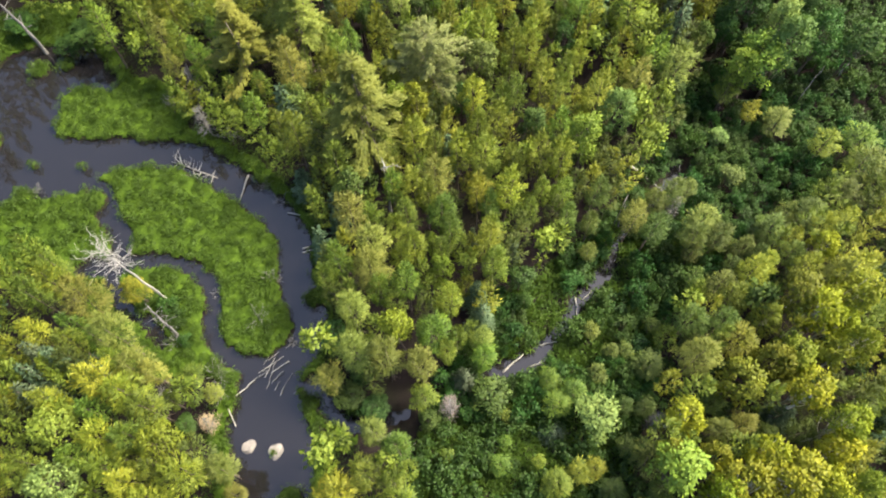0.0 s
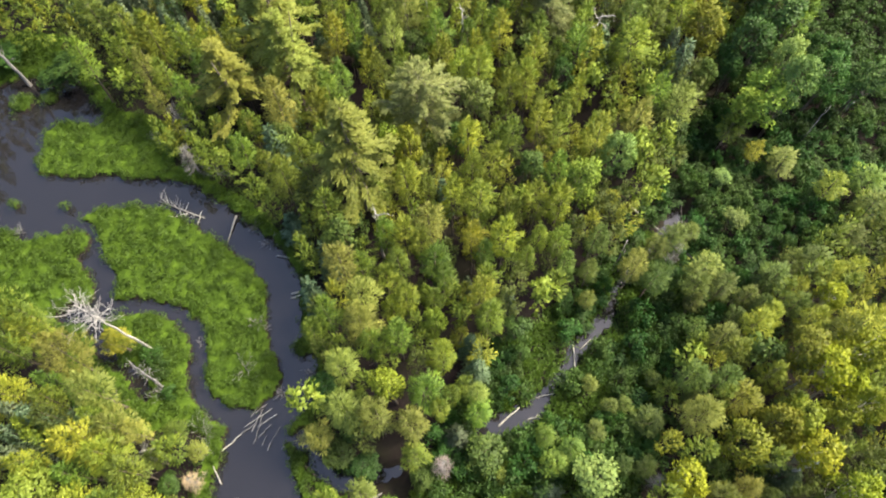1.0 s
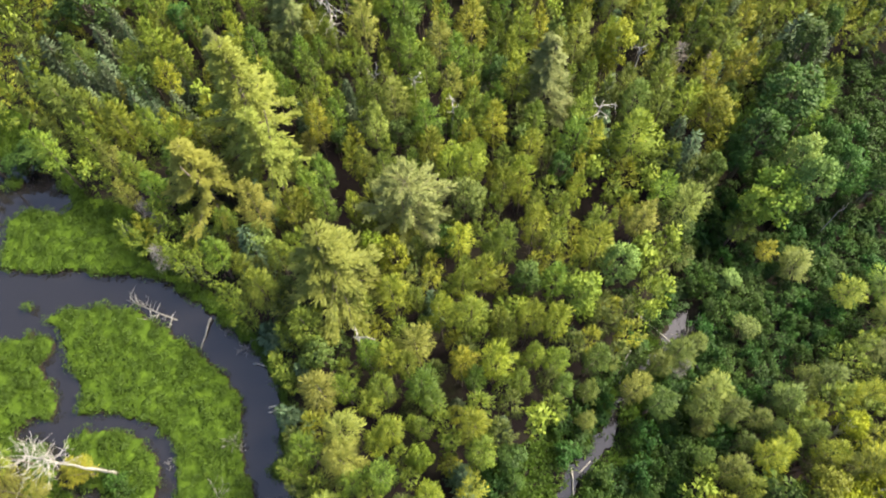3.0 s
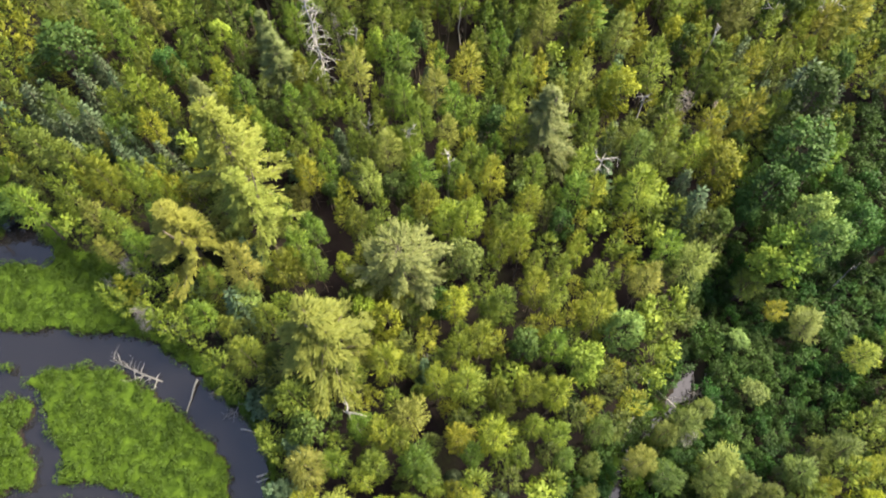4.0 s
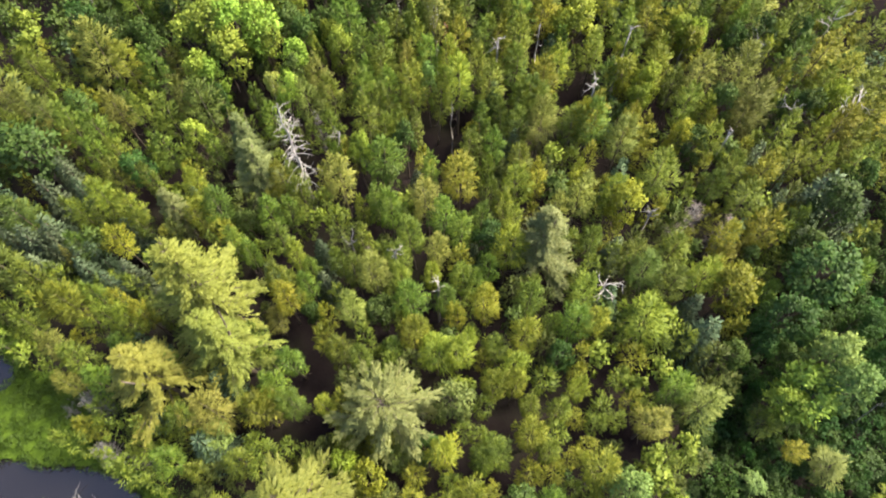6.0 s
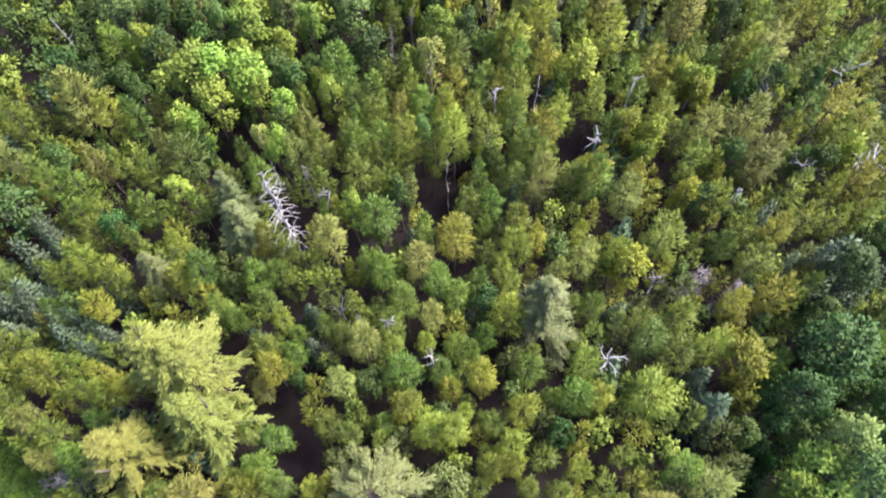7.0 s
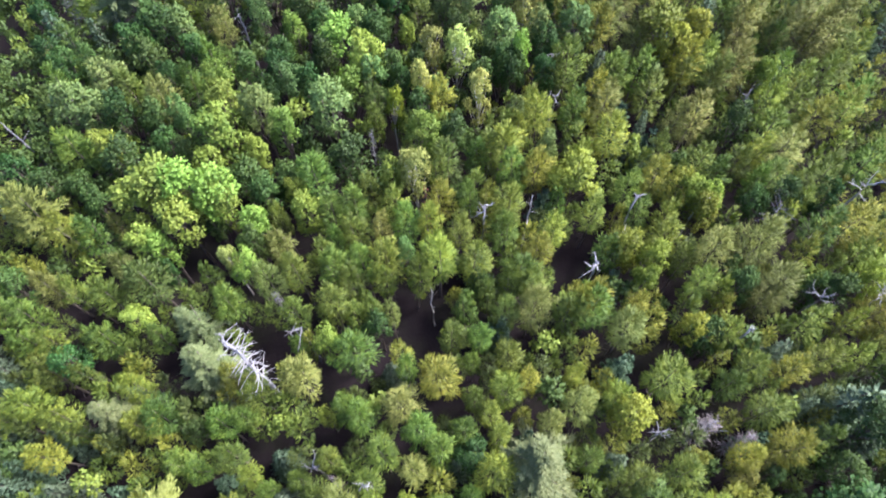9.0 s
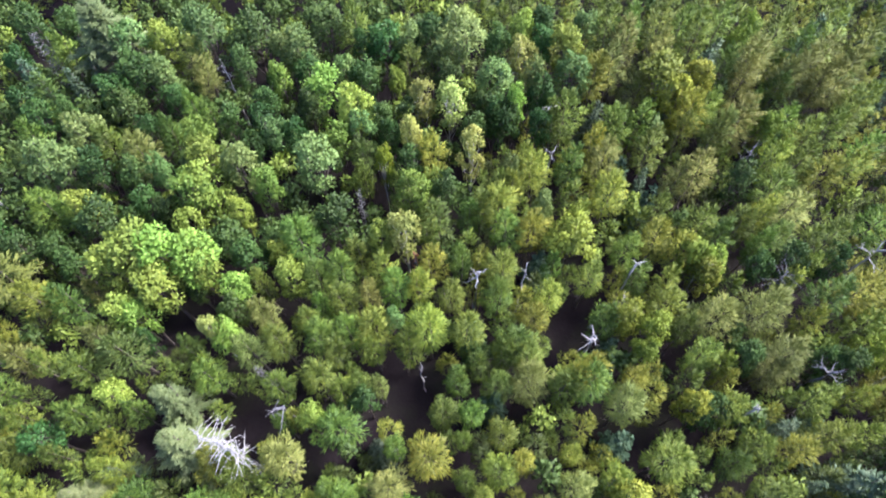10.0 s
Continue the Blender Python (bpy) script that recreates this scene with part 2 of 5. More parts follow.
def tube(points, radii, sides=6):
    """A tapered limb through the points, closed at its ends."""
    points = [Vector(p) for p in points]
    V, F = [], []
    for i, (p, r) in enumerate(zip(points, radii)):
        d = (points[min(i + 1, len(points) - 1)] - points[max(i - 1, 0)]).normalized()
        q = d.to_track_quat("Z", "Y")
        for k in range(sides):
            t = 2 * math.pi * k / sides
            V.append(tuple(p + q @ Vector((math.cos(t) * r, math.sin(t) * r, 0))))
    for i in range(len(points) - 1):
        for k in range(sides):
            j = (k + 1) % sides
            F.append([i * sides + k, i * sides + j, (i + 1) * sides + j, (i + 1) * sides + k])
    F.append(list(range(sides))[::-1])
    F.append([len(points) * sides - sides + k for k in range(sides)])
    return V, F


def joined(bits):
    V, F = [], []
    for v, f in bits:
        o = len(V)
        V += [tuple(p) for p in v]
        F += [[i + o for i in q] for q in (f.tolist() if isinstance(f, np.ndarray) else f)]
    return V, F


def heading(az, up=0.0):
    return np.stack([np.cos(az) * np.cos(up), np.sin(az) * np.cos(up), np.sin(up) + 0 * az], -1)


def crooked(start, way, length, r0, r1, g, steps=4, wander=0.12, rise=0.0):
    p, d = np.array(start, float), unit(np.array(way, float))
    pts, rs = [p.copy()], [r0]
    for i in range(steps):
        d = unit(d + g.normal(size=3) * wander + (0, 0, rise))
        p = p + d * length / steps
        pts.append(p.copy())
        rs.append(r0 + (r1 - r0) * (i + 1) / steps)
    return pts, rs


# Conifer crowns: boughs in rough whorls, each ending in a fan of sprays.
def cedar_shapes(seed, h=7.0, r=1.25, dense=1.0, low=0.52, size=1.0):
    """Bushy conifer: a blunt cone of feathery boughs, upswept near the tip and hanging low down."""
    g = np.random.default_rng(seed)
    P, D, N = [], [], []
    lobes = g.uniform(0, 6.28, 4)
    blunt, power, wide = g.uniform(1.25, 1.7), g.uniform(0.85, 1.0), g.uniform(0.95, 1.08)
    z = low * h
    while z < h - 0.12:
        u = (z / h - low) / (1 - low)
        rad = r * wide * (1 - u ** blunt) ** power * (0.6 + 0.4 * min(1, u / 0.3)) + 0.06
        nb = max(3, int((2.8 + 3.6 * rad / r) * dense))
        az0 = g.uniform(0, 6.28)
        for k in range(nb):
            az = az0 + 6.283 * k / nb + g.normal() * 0.22
            swell = 1 + 0.09 * math.sin(2 * az + lobes[0] + 1.4 * z) + 0.08 * math.sin(3 * az + lobes[1] - 2.1 * z)
            reach = rad * swell * (g.uniform(0.8, 1.05) if g.uniform() < 0.85 else g.uniform(1.08, 1.28))
            up = -0.38 + 1.25 * u + g.normal() * 0.1
            way = heading(np.array(az), up)
            side = unit(np.cross(way, (0, 0, 1.0)))
            m = int((18 + 30 * reach / r) * dense)
            s = g.uniform(0.05, 1.0, (m, 1)) ** 0.55
            w = g.normal(size=(m, 1)) * (0.04 + 0.15 * np.sin(np.minimum(s * 3.0, 3.08))) * (0.5 + 0.6 * reach / r) * size
            tip = np.array([0, 0, z]) + reach * way
            p = np.array([0, 0, z + g.normal() * 0.08]) + reach * s * way + side * w + np.array([0, 0, 1.0]) * (0.10 * s ** 2 - 0.5 * w ** 2) + g.normal(size=(m, 3)) * 0.025
            P.append(p)
            D.append(way * 0.85 + side * w * 3.2 + g.normal(size=(m, 3)) * 0.14 + np.array([0, 0, 0.15 + 0.55 * u]))
            N.append(unit(p - (tip - way * 0.32 * reach - np.array([0, 0, 0.22]))) * 0.75 + unit(way * (1, 1, 0) + np.array([0, 0, 0.25 + 0.9 * u])) * 0.6)
        z += 0.36 * size
    m = 22
    P.append(np.array([0, 0, h - 0.5]) + g.normal(size=(m, 3)) * (0.07, 0.07, 0.15))
    D.append(g.normal(size=(m, 3)) * 0.3 + (0, 0, 1))
    N.append(g.normal(size=(m, 3)) * 0.5 + (0, 0, 0.8))
    crown = sprays(np.concatenate(P), np.concatenate(D), 0.31 * (0.6 + 0.4 * size), 0.058 * math.sqrt(size) / math.sqrt(dense), 0.12, g, np.concatenate(N))
    pts, rs = crooked((0, 0, -0.4), (0, 0, 1), h * 0.93, 0.11, 0.015, g, 7, 0.02)
    bits = [tube(pts, rs)]
    for k in range(9):
        zz = g.uniform(0.12, 0.5) * h
        p2, r2 = crooked((0, 0, zz), heading(np.array(g.uniform(0, 6.28)), -0.1), r * 0.6, 0.022, 0.008, g, 2)
        bits.append(tube(p2, r2, 4))
    return joined(bits), crown


def fir_shapes(seed, h=6.5, r=1.45, size=1.0):
    """Narrow fir: tiers of short level boughs that taper straight to a pointed spire."""
    g = np.random.default_rng(seed)
    P, D, N = [], [], []
    z = 0.5
    while z < h - 0.1:
        rad = r * (1 - z / h) ** 0.95 + 0.03
        nb = int(5 + 8 * rad / r)
        az0 = g.uniform(0, 6.28)
        for k in range(nb):
            az = az0 + 6.283 * k / nb + g.normal() * 0.15
            reach = rad * g.uniform(0.8, 1.12)
            way = heading(np.array(az), -0.12 + 0.3 * z / h + g.normal() * 0.08)
            side = unit(np.cross(way, (0, 0, 1.0)))
            m = 4 + int(13 * reach / r)
            s = g.uniform(0.3, 1.0, (m, 1))
            w = g.normal(size=(m, 1)) * 0.16 * (1.15 - s) * reach
            P.append(np.array([0, 0, z]) + reach * s * way + side * w + g.normal(size=(m, 3)) * 0.02)
            D.append(way + side * w * 3 + g.normal(size=(m, 3)) * 0.22 + np.array([0, 0, 0.12]))
            N.append(np.tile(way * (0.8, 0.8, 0) + np.array([0, 0, 0.55]), (m, 1)) + g.normal(size=(m, 3)) * 0.15)
        z += 0.27 * size
    P.append(np.array([[0, 0, h - 0.45]] * 8))
    D.append(g.normal(size=(8, 3)) * 0.16 + (0, 0, 1))
    N.append(g.normal(size=(8, 3)) * 0.4 + (0, 0, 0.8))
    crown = sprays(np.concatenate(P), np.concatenate(D), 0.26, 0.10 * size, 0.1, g, np.concatenate(N))
    pts, rs = crooked((0, 0, -0.4), (0, 0, 1), h * 0.98, 0.10, 0.015, g, 6, 0.01)
    return joined([tube(pts, rs)]), crown


def pine_shapes(seed, h=12.0, r=2.0, round_top=False):
    """Tall pine: well-spaced whorls of long limbs, each carrying a flat feather of needle tufts."""
    g = np.random.default_rng(seed)
    P, D, N, bits = [], [], [], []
    pts, rs = crooked((0, 0, -0.4), (0, 0, 1), h * 0.98, 0.24, 0.03, g, 8, 0.02)
    bits.append(tube(pts, rs, 7))
    z = h * 0.36
    while z < h - 0.3:
        u = (z / h - 0.36) / 0.64
        rad = r * ((1 - u ** 2.6) ** 0.6 if round_top else (1 - u) ** 1.45 * min(1, 0.8 + 2.2 * u) * 1.3) + 0.14
        nb = g.integers(6, 8)
        az0 = g.uniform(0, 6.28)
        for k in range(nb):
            az = az0 + 6.283 * k / nb + g.normal() * 0.2
            reach = rad * (g.uniform(0.75, 1.05) if g.uniform() < 0.7 else g.uniform(1.1, 1.35))
            p2, r2 = crooked((0, 0, z + g.normal() * 0.1), heading(np.array(az), -0.22 + (0.6 if round_top else 0.3) * u + g.normal() * 0.08), reach, 0.05 * (1.1 - u), 0.012, g, 3, 0.07, 0.03)
            bits.append(tube(p2, r2, 4))
            p2 = np.array(p2)
            out, side = heading(np.array(az)), np.cross(heading(np.array(az)), (0, 0, 1))
            for twig in range(int(9 + 15 * reach / r)):
                f = g.uniform(0.15, 1.0)
                i = int(f * 2.999)
                q = p2[i] + (p2[i + 1] - p2[i]) * (f * 2.999 - i)
                turn = (1 if twig % 2 else -1) * g.uniform(0.15, 0.85) * (1.25 - f)
                way = unit(out + side * turn + np.array([0, 0, g.normal() * 0.1 - 0.05 + 0.3 * u]))
                long = (0.28 + 0.55 * math.sin(min(f * 2.8, 3.0)) * min(1.2, reach / r)) * g.uniform(0.75, 1.2)
                m = int(7 + 12 * long)
                t = g.uniform(0, 1, (m, 1))
                P.append(q + way * t * long + g.normal(size=(m, 3)) * 0.03 - np.array([0, 0, 0.10]) * t ** 2)
                D.append(way + g.normal(size=(m, 3)) * 0.30 + np.array([0, 0, 0.06]))
                N.append(np.tile(out * 0.35 + side * turn * 0.4 + np.array([0, 0, 0.7]), (m, 1)) + g.normal(size=(m, 3)) * 0.18)
        z += g.uniform(0.75, 1.0) * (1 - 0.55 * u)
    crown = sprays(np.concatenate(P), np.concatenate(D), 0.25, 0.07, 0.1, g, np.concatenate(N))
    return joined(bits), crown


# Broadleaf crowns: limbs that end in clumps of leaves, with gaps between.
def broadleaf_shapes(seed, h=7.0, r=1.3, clumps=38, low=0.38, leaves=52):
    g = np.random.default_rng(seed)
    P, D, N, bits = [], [], [], []
    pts, rs = crooked((0, 0, -0.4), (0, 0, 1), h * 0.8, 0.12, 0.03, g, 6, 0.05)
    bits.append(tube(pts, rs))
    for k in range(clumps):
        u = low + (0.97 - low) * math.sqrt(g.uniform(0.02, 1.0))
        bulge = math.sqrt(max(0.03, 1 - ((u - 0.62) / 0.40) ** 2)) if u > 0.62 else 0.6 + 0.4 * (u - low) / (0.63 - low)
        az, rr = g.uniform(0, 6.28), r * bulge * math.sqrt(g.uniform(0.2, 1.0)) * 0.9
        c = np.array([math.cos(az) * rr, math.sin(az) * rr, u * h])
        foot = np.array(pts[min(6, max(2, int(u * 5)))])
        if k % 2 == 0:
            bits.append(tube([foot, (foot + c) / 2 + g.normal(size=3) * 0.1, c], [0.035, 0.022, 0.008], 3))
        m, cr = leaves, g.uniform(0.26, 0.46)
        o = unit(g.normal(size=(m, 3)) + (0, 0, 0.35))
        P.append(c + o * cr * g.uniform(0.5, 1.0, (m, 1)) * (1, 1, 0.75))
        D.append(o + g.normal(size=(m, 3)) * 0.7 + c * (0.3, 0.3, 0))
        N.append(o + unit((c - (0, 0, h * 0.55)) * (1 / r, 1 / r, 2.2 / h)) * 0.8)
    crown = sprays(np.concatenate(P), np.concatenate(D), 0.15 * math.sqrt(84 / leaves), 0.10 * math.sqrt(84 / leaves), 0.12, g, np.concatenate(N))
    return joined(bits), crown


def shrub_shapes(seed, h=2.0, r=1.0, clumps=20, leaves=44, leaf=0.15):
    g = np.random.default_rng(seed)
    P, D, N, bits = [], [], [], []
    for k in range(clumps):
        az, rr = g.uniform(0, 6.28), r * math.sqrt(g.uniform(0.0, 1.0)) * 0.85
        top = h * (0.95 - 0.45 * (rr / r) ** 2) * g.uniform(0.8, 1.05)
        c = np.array([math.cos(az) * rr, math.sin(az) * rr, top - 0.25])
        if k % 2 == 0:
            bits.append(tube([(c[0] * 0.12, c[1] * 0.12, -0.2), c * (0.6, 0.6, 0.55), c], [0.03, 0.02, 0.008], 4))
        m, cr = leaves, g.uniform(0.20, 0.38)
        o = unit(g.normal(size=(m, 3)) + (0, 0, 0.5))
        P.append(c + o * cr * g.uniform(0.4, 1.0, (m, 1)))
        D.append(o + g.normal(size=(m, 3)) * 0.7)
        N.append(o + (0, 0, 0.35))
    crown = sprays(np.concatenate(P), np.concatenate(D), leaf, leaf * 0.62, 0.12, g, np.concatenate(N))
    return joined(bits), crown


def dead_shapes(seed, h=5.0, r=0.8):
    """Dead conifer: a bare stem with fine brittle twigs."""
    g = np.random.default_rng(seed)
    P, D, bits = [], [], []
    pts, rs = crooked((0, 0, -0.4), (0, 0, 1), h, 0.09, 0.015, g, 6, 0.03)
    bits.append(tube(pts, rs))
    z = h * 0.2
    while z < h - 0.1:
        rad = r * (1 - z / h) ** 0.8 + 0.08
        for k in range(5):
            az = g.uniform(0, 6.28)
            way = heading(np.array(az), g.normal() * 0.2 + 0.15)
            bits.append(tube([(0, 0, z), np.array([0, 0, z]) + way * rad], [0.018, 0.005], 3))
            m = 5
            P.append(np.array([0, 0, z]) + way * rad * g.uniform(0.3, 0.95, (m, 1)))
            D.append(way + g.normal(size=(m, 3)) * 0.5)
        z += 0.2
    crown = sprays(np.concatenate(P), np.concatenate(D), 0.30, 0.020, 0.08, g)
    return joined(bits), crown


KINDS = {  # shape maker, own height and radius, how many shapes
    "cedar": (cedar_shapes, 7.0, 1.25, 6), "big_cedar": (lambda s: cedar_shapes(s, 7.5, 1.8, 1.3, 0.46), 7.5, 1.8, 4), "fir": (fir_shapes, 6.5, 0.72, 3), "pine": (pine_shapes, 12.0, 2.0, 3),
    "round_pine": (lambda s, h=10.0, r=2.2: pine_shapes(s, h, r, True), 10.0, 2.2, 1),
    "broadleaf": (broadleaf_shapes, 7.0, 1.3, 6), "dead": (dead_shapes, 5.0, 0.8, 3), "alder": (shrub_shapes, 2.0, 1.0, 5),
}
LOOKS = {  # code: kind, name, label, category, group
    "c": ("cedar", "cedar_tree", "olive-green bushy conifer with blunt crown in dense swamp forest", "tree", "olive conifers"),
    "ck": ("cedar", "hemlock_tree", "dark olive bushy conifer in deep forest", "tree", "dark conifers"),
    "cg": ("cedar", "tamarack_tree", "golden-green bushy conifer with yellowish tips in swamp forest", "tree", "golden conifers"),
    "cp": ("cedar", "spruce_tree", "pale olive conifer with greyish thinning sprays", "tree", "pale conifers"),
    "p": ("pine", "pine_tree", "tall pale yellow-green pine with layered plumes above the forest", "tree", "tall pines"),
    "pg": ("pine", "pine_tree", "pale grey-green pine with soft layered plumes", "tree", "tall pines"),
    "pw": ("round_pine", "pine_tree", "whitish-green round-topped pine standing among conifers", "tree", "tall pines"),
    "s": ("fir", "fir_tree", "narrow blue-green fir with a pointed spire", "tree", "firs"),
    "d": ("broadleaf", "broadleaf_tree", "mid-green leafy broadleaf tree with clumped crown", "tree", "green broadleaf trees"),
    "dp": ("broadleaf", "broadleaf_tree", "pale grey-green broadleaf tree with loose crown", "tree", "pale broadleaf trees"),
    "l": ("broadleaf", "maple_tree", "bright lime-green maple with full leafy crown", "tree", "lime maples"),
    "lp": ("broadleaf", "aspen_tree", "light yellowish aspen with airy crown", "tree", "aspens"),
    "y": ("broadleaf", "birch_tree", "golden yellow-green birch with sunlit leaves", "tree", "golden birches"),
    "yg": ("broadleaf", "birch_tree", "yellow-green leafy birch standing among dark conifers", "tree", "yellow-green birches"),
    "g": ("dead", "dead_conifer", "bare grey dead conifer with brittle twigs", "dead tree", "dead conifers"),
    "gp": ("dead", "dead_conifer", "pinkish-grey dead conifer with dry twigs", "dead tree", "dead conifers"),
    "gt": ("dead", "dead_conifer", "tan dry dead conifer beside the pond", "dead tree", "dead conifers"),
    "gr": ("dead", "dead_conifer", "small rust-red dead conifer top among green trees", "dead tree", "dead conifers"),
    "alder": ("alder", "alder_shrub", "low dark green leafy alder shrub in the wet thicket", "shrub", "alder shrubs"),
}
SHAPES, MESHES = {}, {}
TREES = np.zeros((6000, 3))  # x, y, radius of all that has been planted
planted = 0


def shape(kind, i):
    if (kind, i) not in SHAPES:
        SHAPES[kind, i] = KINDS[kind][0](1000 + 37 * i + 7 * len(kind))
    return SHAPES[kind, i]


def note(x, y, r):
    global planted
    TREES[planted] = x, y, r
    planted += 1


def plant(code, x, y, h, r):
    """One tree or shrub with its stem and crown, its foot in the ground."""
    kind, name, label, category, group = LOOKS[code]
    if kind == "cedar" and r > 1.5:
        kind = "big_cedar"
    _, h0, r0, count = KINDS[kind]
    i = int(rng.integers(count))
    note(x, y, r)
    if (code, kind, i) not in MESHES:
        (tv, tf), crown = shape(kind, i)
        bark = DRIFT if kind == "dead" else BIRCH if code in ("y", "lp") else BARK
        MESHES[code, kind, i] = (mesh_of(name + "_trunk", tv, tf, bark, True), leafy_mesh(name + "_crown", crown, LEAF[code]))
    top = tagged(new(name), label, category, group)
    top.empty_display_size = 0.3
    top.matrix_basis = Matrix.LocRotScale((x, y, float(height(x, y))), Euler((rng.normal() * 0.02, rng.normal() * 0.02, rng.uniform(0, 6.28))), (r / r0, r / r0, h / h0))
    part("stem" if kind == "alder" else "trunk", MESHES[code, kind, i][0], top)
    part("crown", MESHES[code, kind, i][1], top)
    return top


def stand(code, rows):
    """Trees of one kind: x, y, height, crown radius."""
    for x, y, h, r in rows:
        plant(code, x, y, h, r)


# ---- ground and water ----
def axis(fine0, fine1, step, far):
    a = np.arange(fine0, fine1 + 1e-6, step)
    k, s = [], step
    while sum(k) < far:
        s *= 1.35
        k.append(s)
    k = np.cumsum(k)
    return np.concatenate([fine0 - k[::-1], a, fine1 + k])


gx, gy = axis(-42, 22, 0.28, 1800), axis(0, 44, 0.28, 1800)
X, Y = np.meshgrid(gx, gy)
Z = height(X, Y)
nx, ny = len(gx), len(gy)
idx = np.arange(nx * ny).reshape(ny, nx)
quads = np.stack([idx[:-1, :-1], idx[:-1, 1:], idx[1:, 1:], idx[1:, :-1]], -1).reshape(-1, 4)
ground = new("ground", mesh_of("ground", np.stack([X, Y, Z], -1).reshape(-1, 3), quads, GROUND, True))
tagged(ground, "peaty forest floor with moss and wet banks, coloured near-black for canopy shade", "ground", kind="structure")
wx, wy = np.linspace(-60, 30, 10), np.linspace(-12, 46, 8)
WX, WY = np.meshgrid(wx, wy)
wi = np.arange(80).reshape(8, 10)
water = new("water", mesh_of("water", np.stack([WX, WY, 0 * WX + 0.02], -1).reshape(-1, 3), np.stack([wi[:-1, :-1], wi[:-1, 1:], wi[1:, 1:], wi[1:, :-1]], -1).reshape(-1, 4), WATER))
tagged(water, "still dark brown pond and creek water reflecting pale sky", "water", kind="structure")

# ---- trees, stand by stand ----
stand("cp", [
    (-13.64, 5.408, 5.69, 1.05), (-13.06, 4.087, 3.85, 0.719), (-19.4, 11.36, 6.65, 1.16), (-18.57, 11.12, 5.71, 0.847),
    (-15.3, 10.26, 2.85, 0.643), (-7.507, 10.97, 4.85, 0.962), (-4.763, 7.48, 4.85, 0.992), (-3.826, 11.58, 7.74, 1.1),
    (-1.897, 11.42, 7.37, 1.11), (17.53, 7.85, 4.85, 0.792), (-23.39, 15.62, 7.72, 1.53), (-21.02, 13.3, 7.65, 1.26),
    (-6.249, 14.68, 8.02, 1.1), (-5.856, 12.27, 7.41, 1.25), (-5.179, 17.45, 8.39, 1.53), (2.002, 13.45, 4.85, 0.774),
    (15.49, 12.02, 6.33, 1.54), (24.46, 17.08, 6.77, 0.975), (-6.631, 21.42, 8.27, 1.28), (-5.202, 18.83, 8.08, 1.19),
    (12.57, 21.74, 5.97, 0.947), (17.38, 21.89, 4.85, 1.18), (-0.9128, 24.23, 7.88, 1.13), (-21.64, 35.64, 5.68, 0.786),
])
stand("cp", [
    (-11.8, 33.54, 8.99, 1.51), (13.89, 32.86, 7.05, 1.11), (16.83, 33.85, 7.58, 1.4), (24.85, 30.75, 3.85, 1.23),
    (-22.83, 37.67, 6.87, 0.865), (-9.323, 39.95, 4.85, 0.81), (-3.817, 39.64, 8.65, 1.01), (13.64, 41.6, 4.85, 0.558),
    (-23.21, 43.97, 6.02, 0.45), (-2.654, 42.4, 7.95, 1.2), (0.5395, 47.79, 7.89, 1.27), (1.396, 44.32, 7.52, 1.02),
    (9.45, 46.68, 8.14, 0.914), (10.75, 47.71, 8.53, 1.1), (20.25, 43.89, 5.61, 0.748), (21.66, 44.67, 5.73, 0.526),
    (-26.36, 53.46, 7.04, 1), (-5.334, 49.29, 8.45, 1.27), (-0.2132, 53.5, 7.27, 0.597), (8.571, 53.7, 8.6, 1.55),
    (14.06, 52.18, 8.32, 1.15), (-30.5, 57.1, 8, 1.37), (-26.6, 54.7, 8, 1.68), (-21.8, 55.28, 7.84, 1.05),
])
stand("cp", [
    (-18.27, 59.5, 7.42, 0.664), (-17.13, 56.31, 8.09, 0.987), (-7.789, 55.54, 8.39, 1.04), (-7.62, 57.94, 7.95, 1),
    (-1.009, 59.06, 8.09, 0.794), (20.28, 57.49, 8.55, 1.29), (22.9, 54.1, 7.68, 0.963), (22.97, 58.03, 9.03, 1.6),
    (23.63, 55.09, 8.82, 1.76), (-24.16, 60.2, 9.11, 1.98), (25.98, 64.79, 8.79, 1.5), (-17.14, 69.35, 8.91, 1.4),
    (14.39, 68.66, 8.94, 1.24), (19.04, 67.01, 8.32, 1.01), (20.46, 67.42, 9.11, 1.32), (22.43, 70.96, 8.93, 1.11),
    (23.81, 71.38, 9.38, 1.7), (-14.44, 77.5, 8.82, 1.12), (-13.49, 76.07, 8.35, 1.11), (16.07, 76.8, 8.89, 1.1),
    (17.47, 74.64, 8.48, 1.09), (19.5, 77.72, 9.02, 1.11), (25.27, 75.38, 8.69, 1.09), (25.98, 76.57, 9.41, 1.47),
])
stand("cp", [
    (27.91, 75.01, 9.07, 1.23), (28.84, 75.69, 9.84, 1.41), (30.55, 74.73, 9.36, 1.3), (30.6, 76.66, 9.48, 1.32),
    (31.44, 74.83, 10.5, 1.64), (16.99, 78.58, 9.24, 1.35),
])
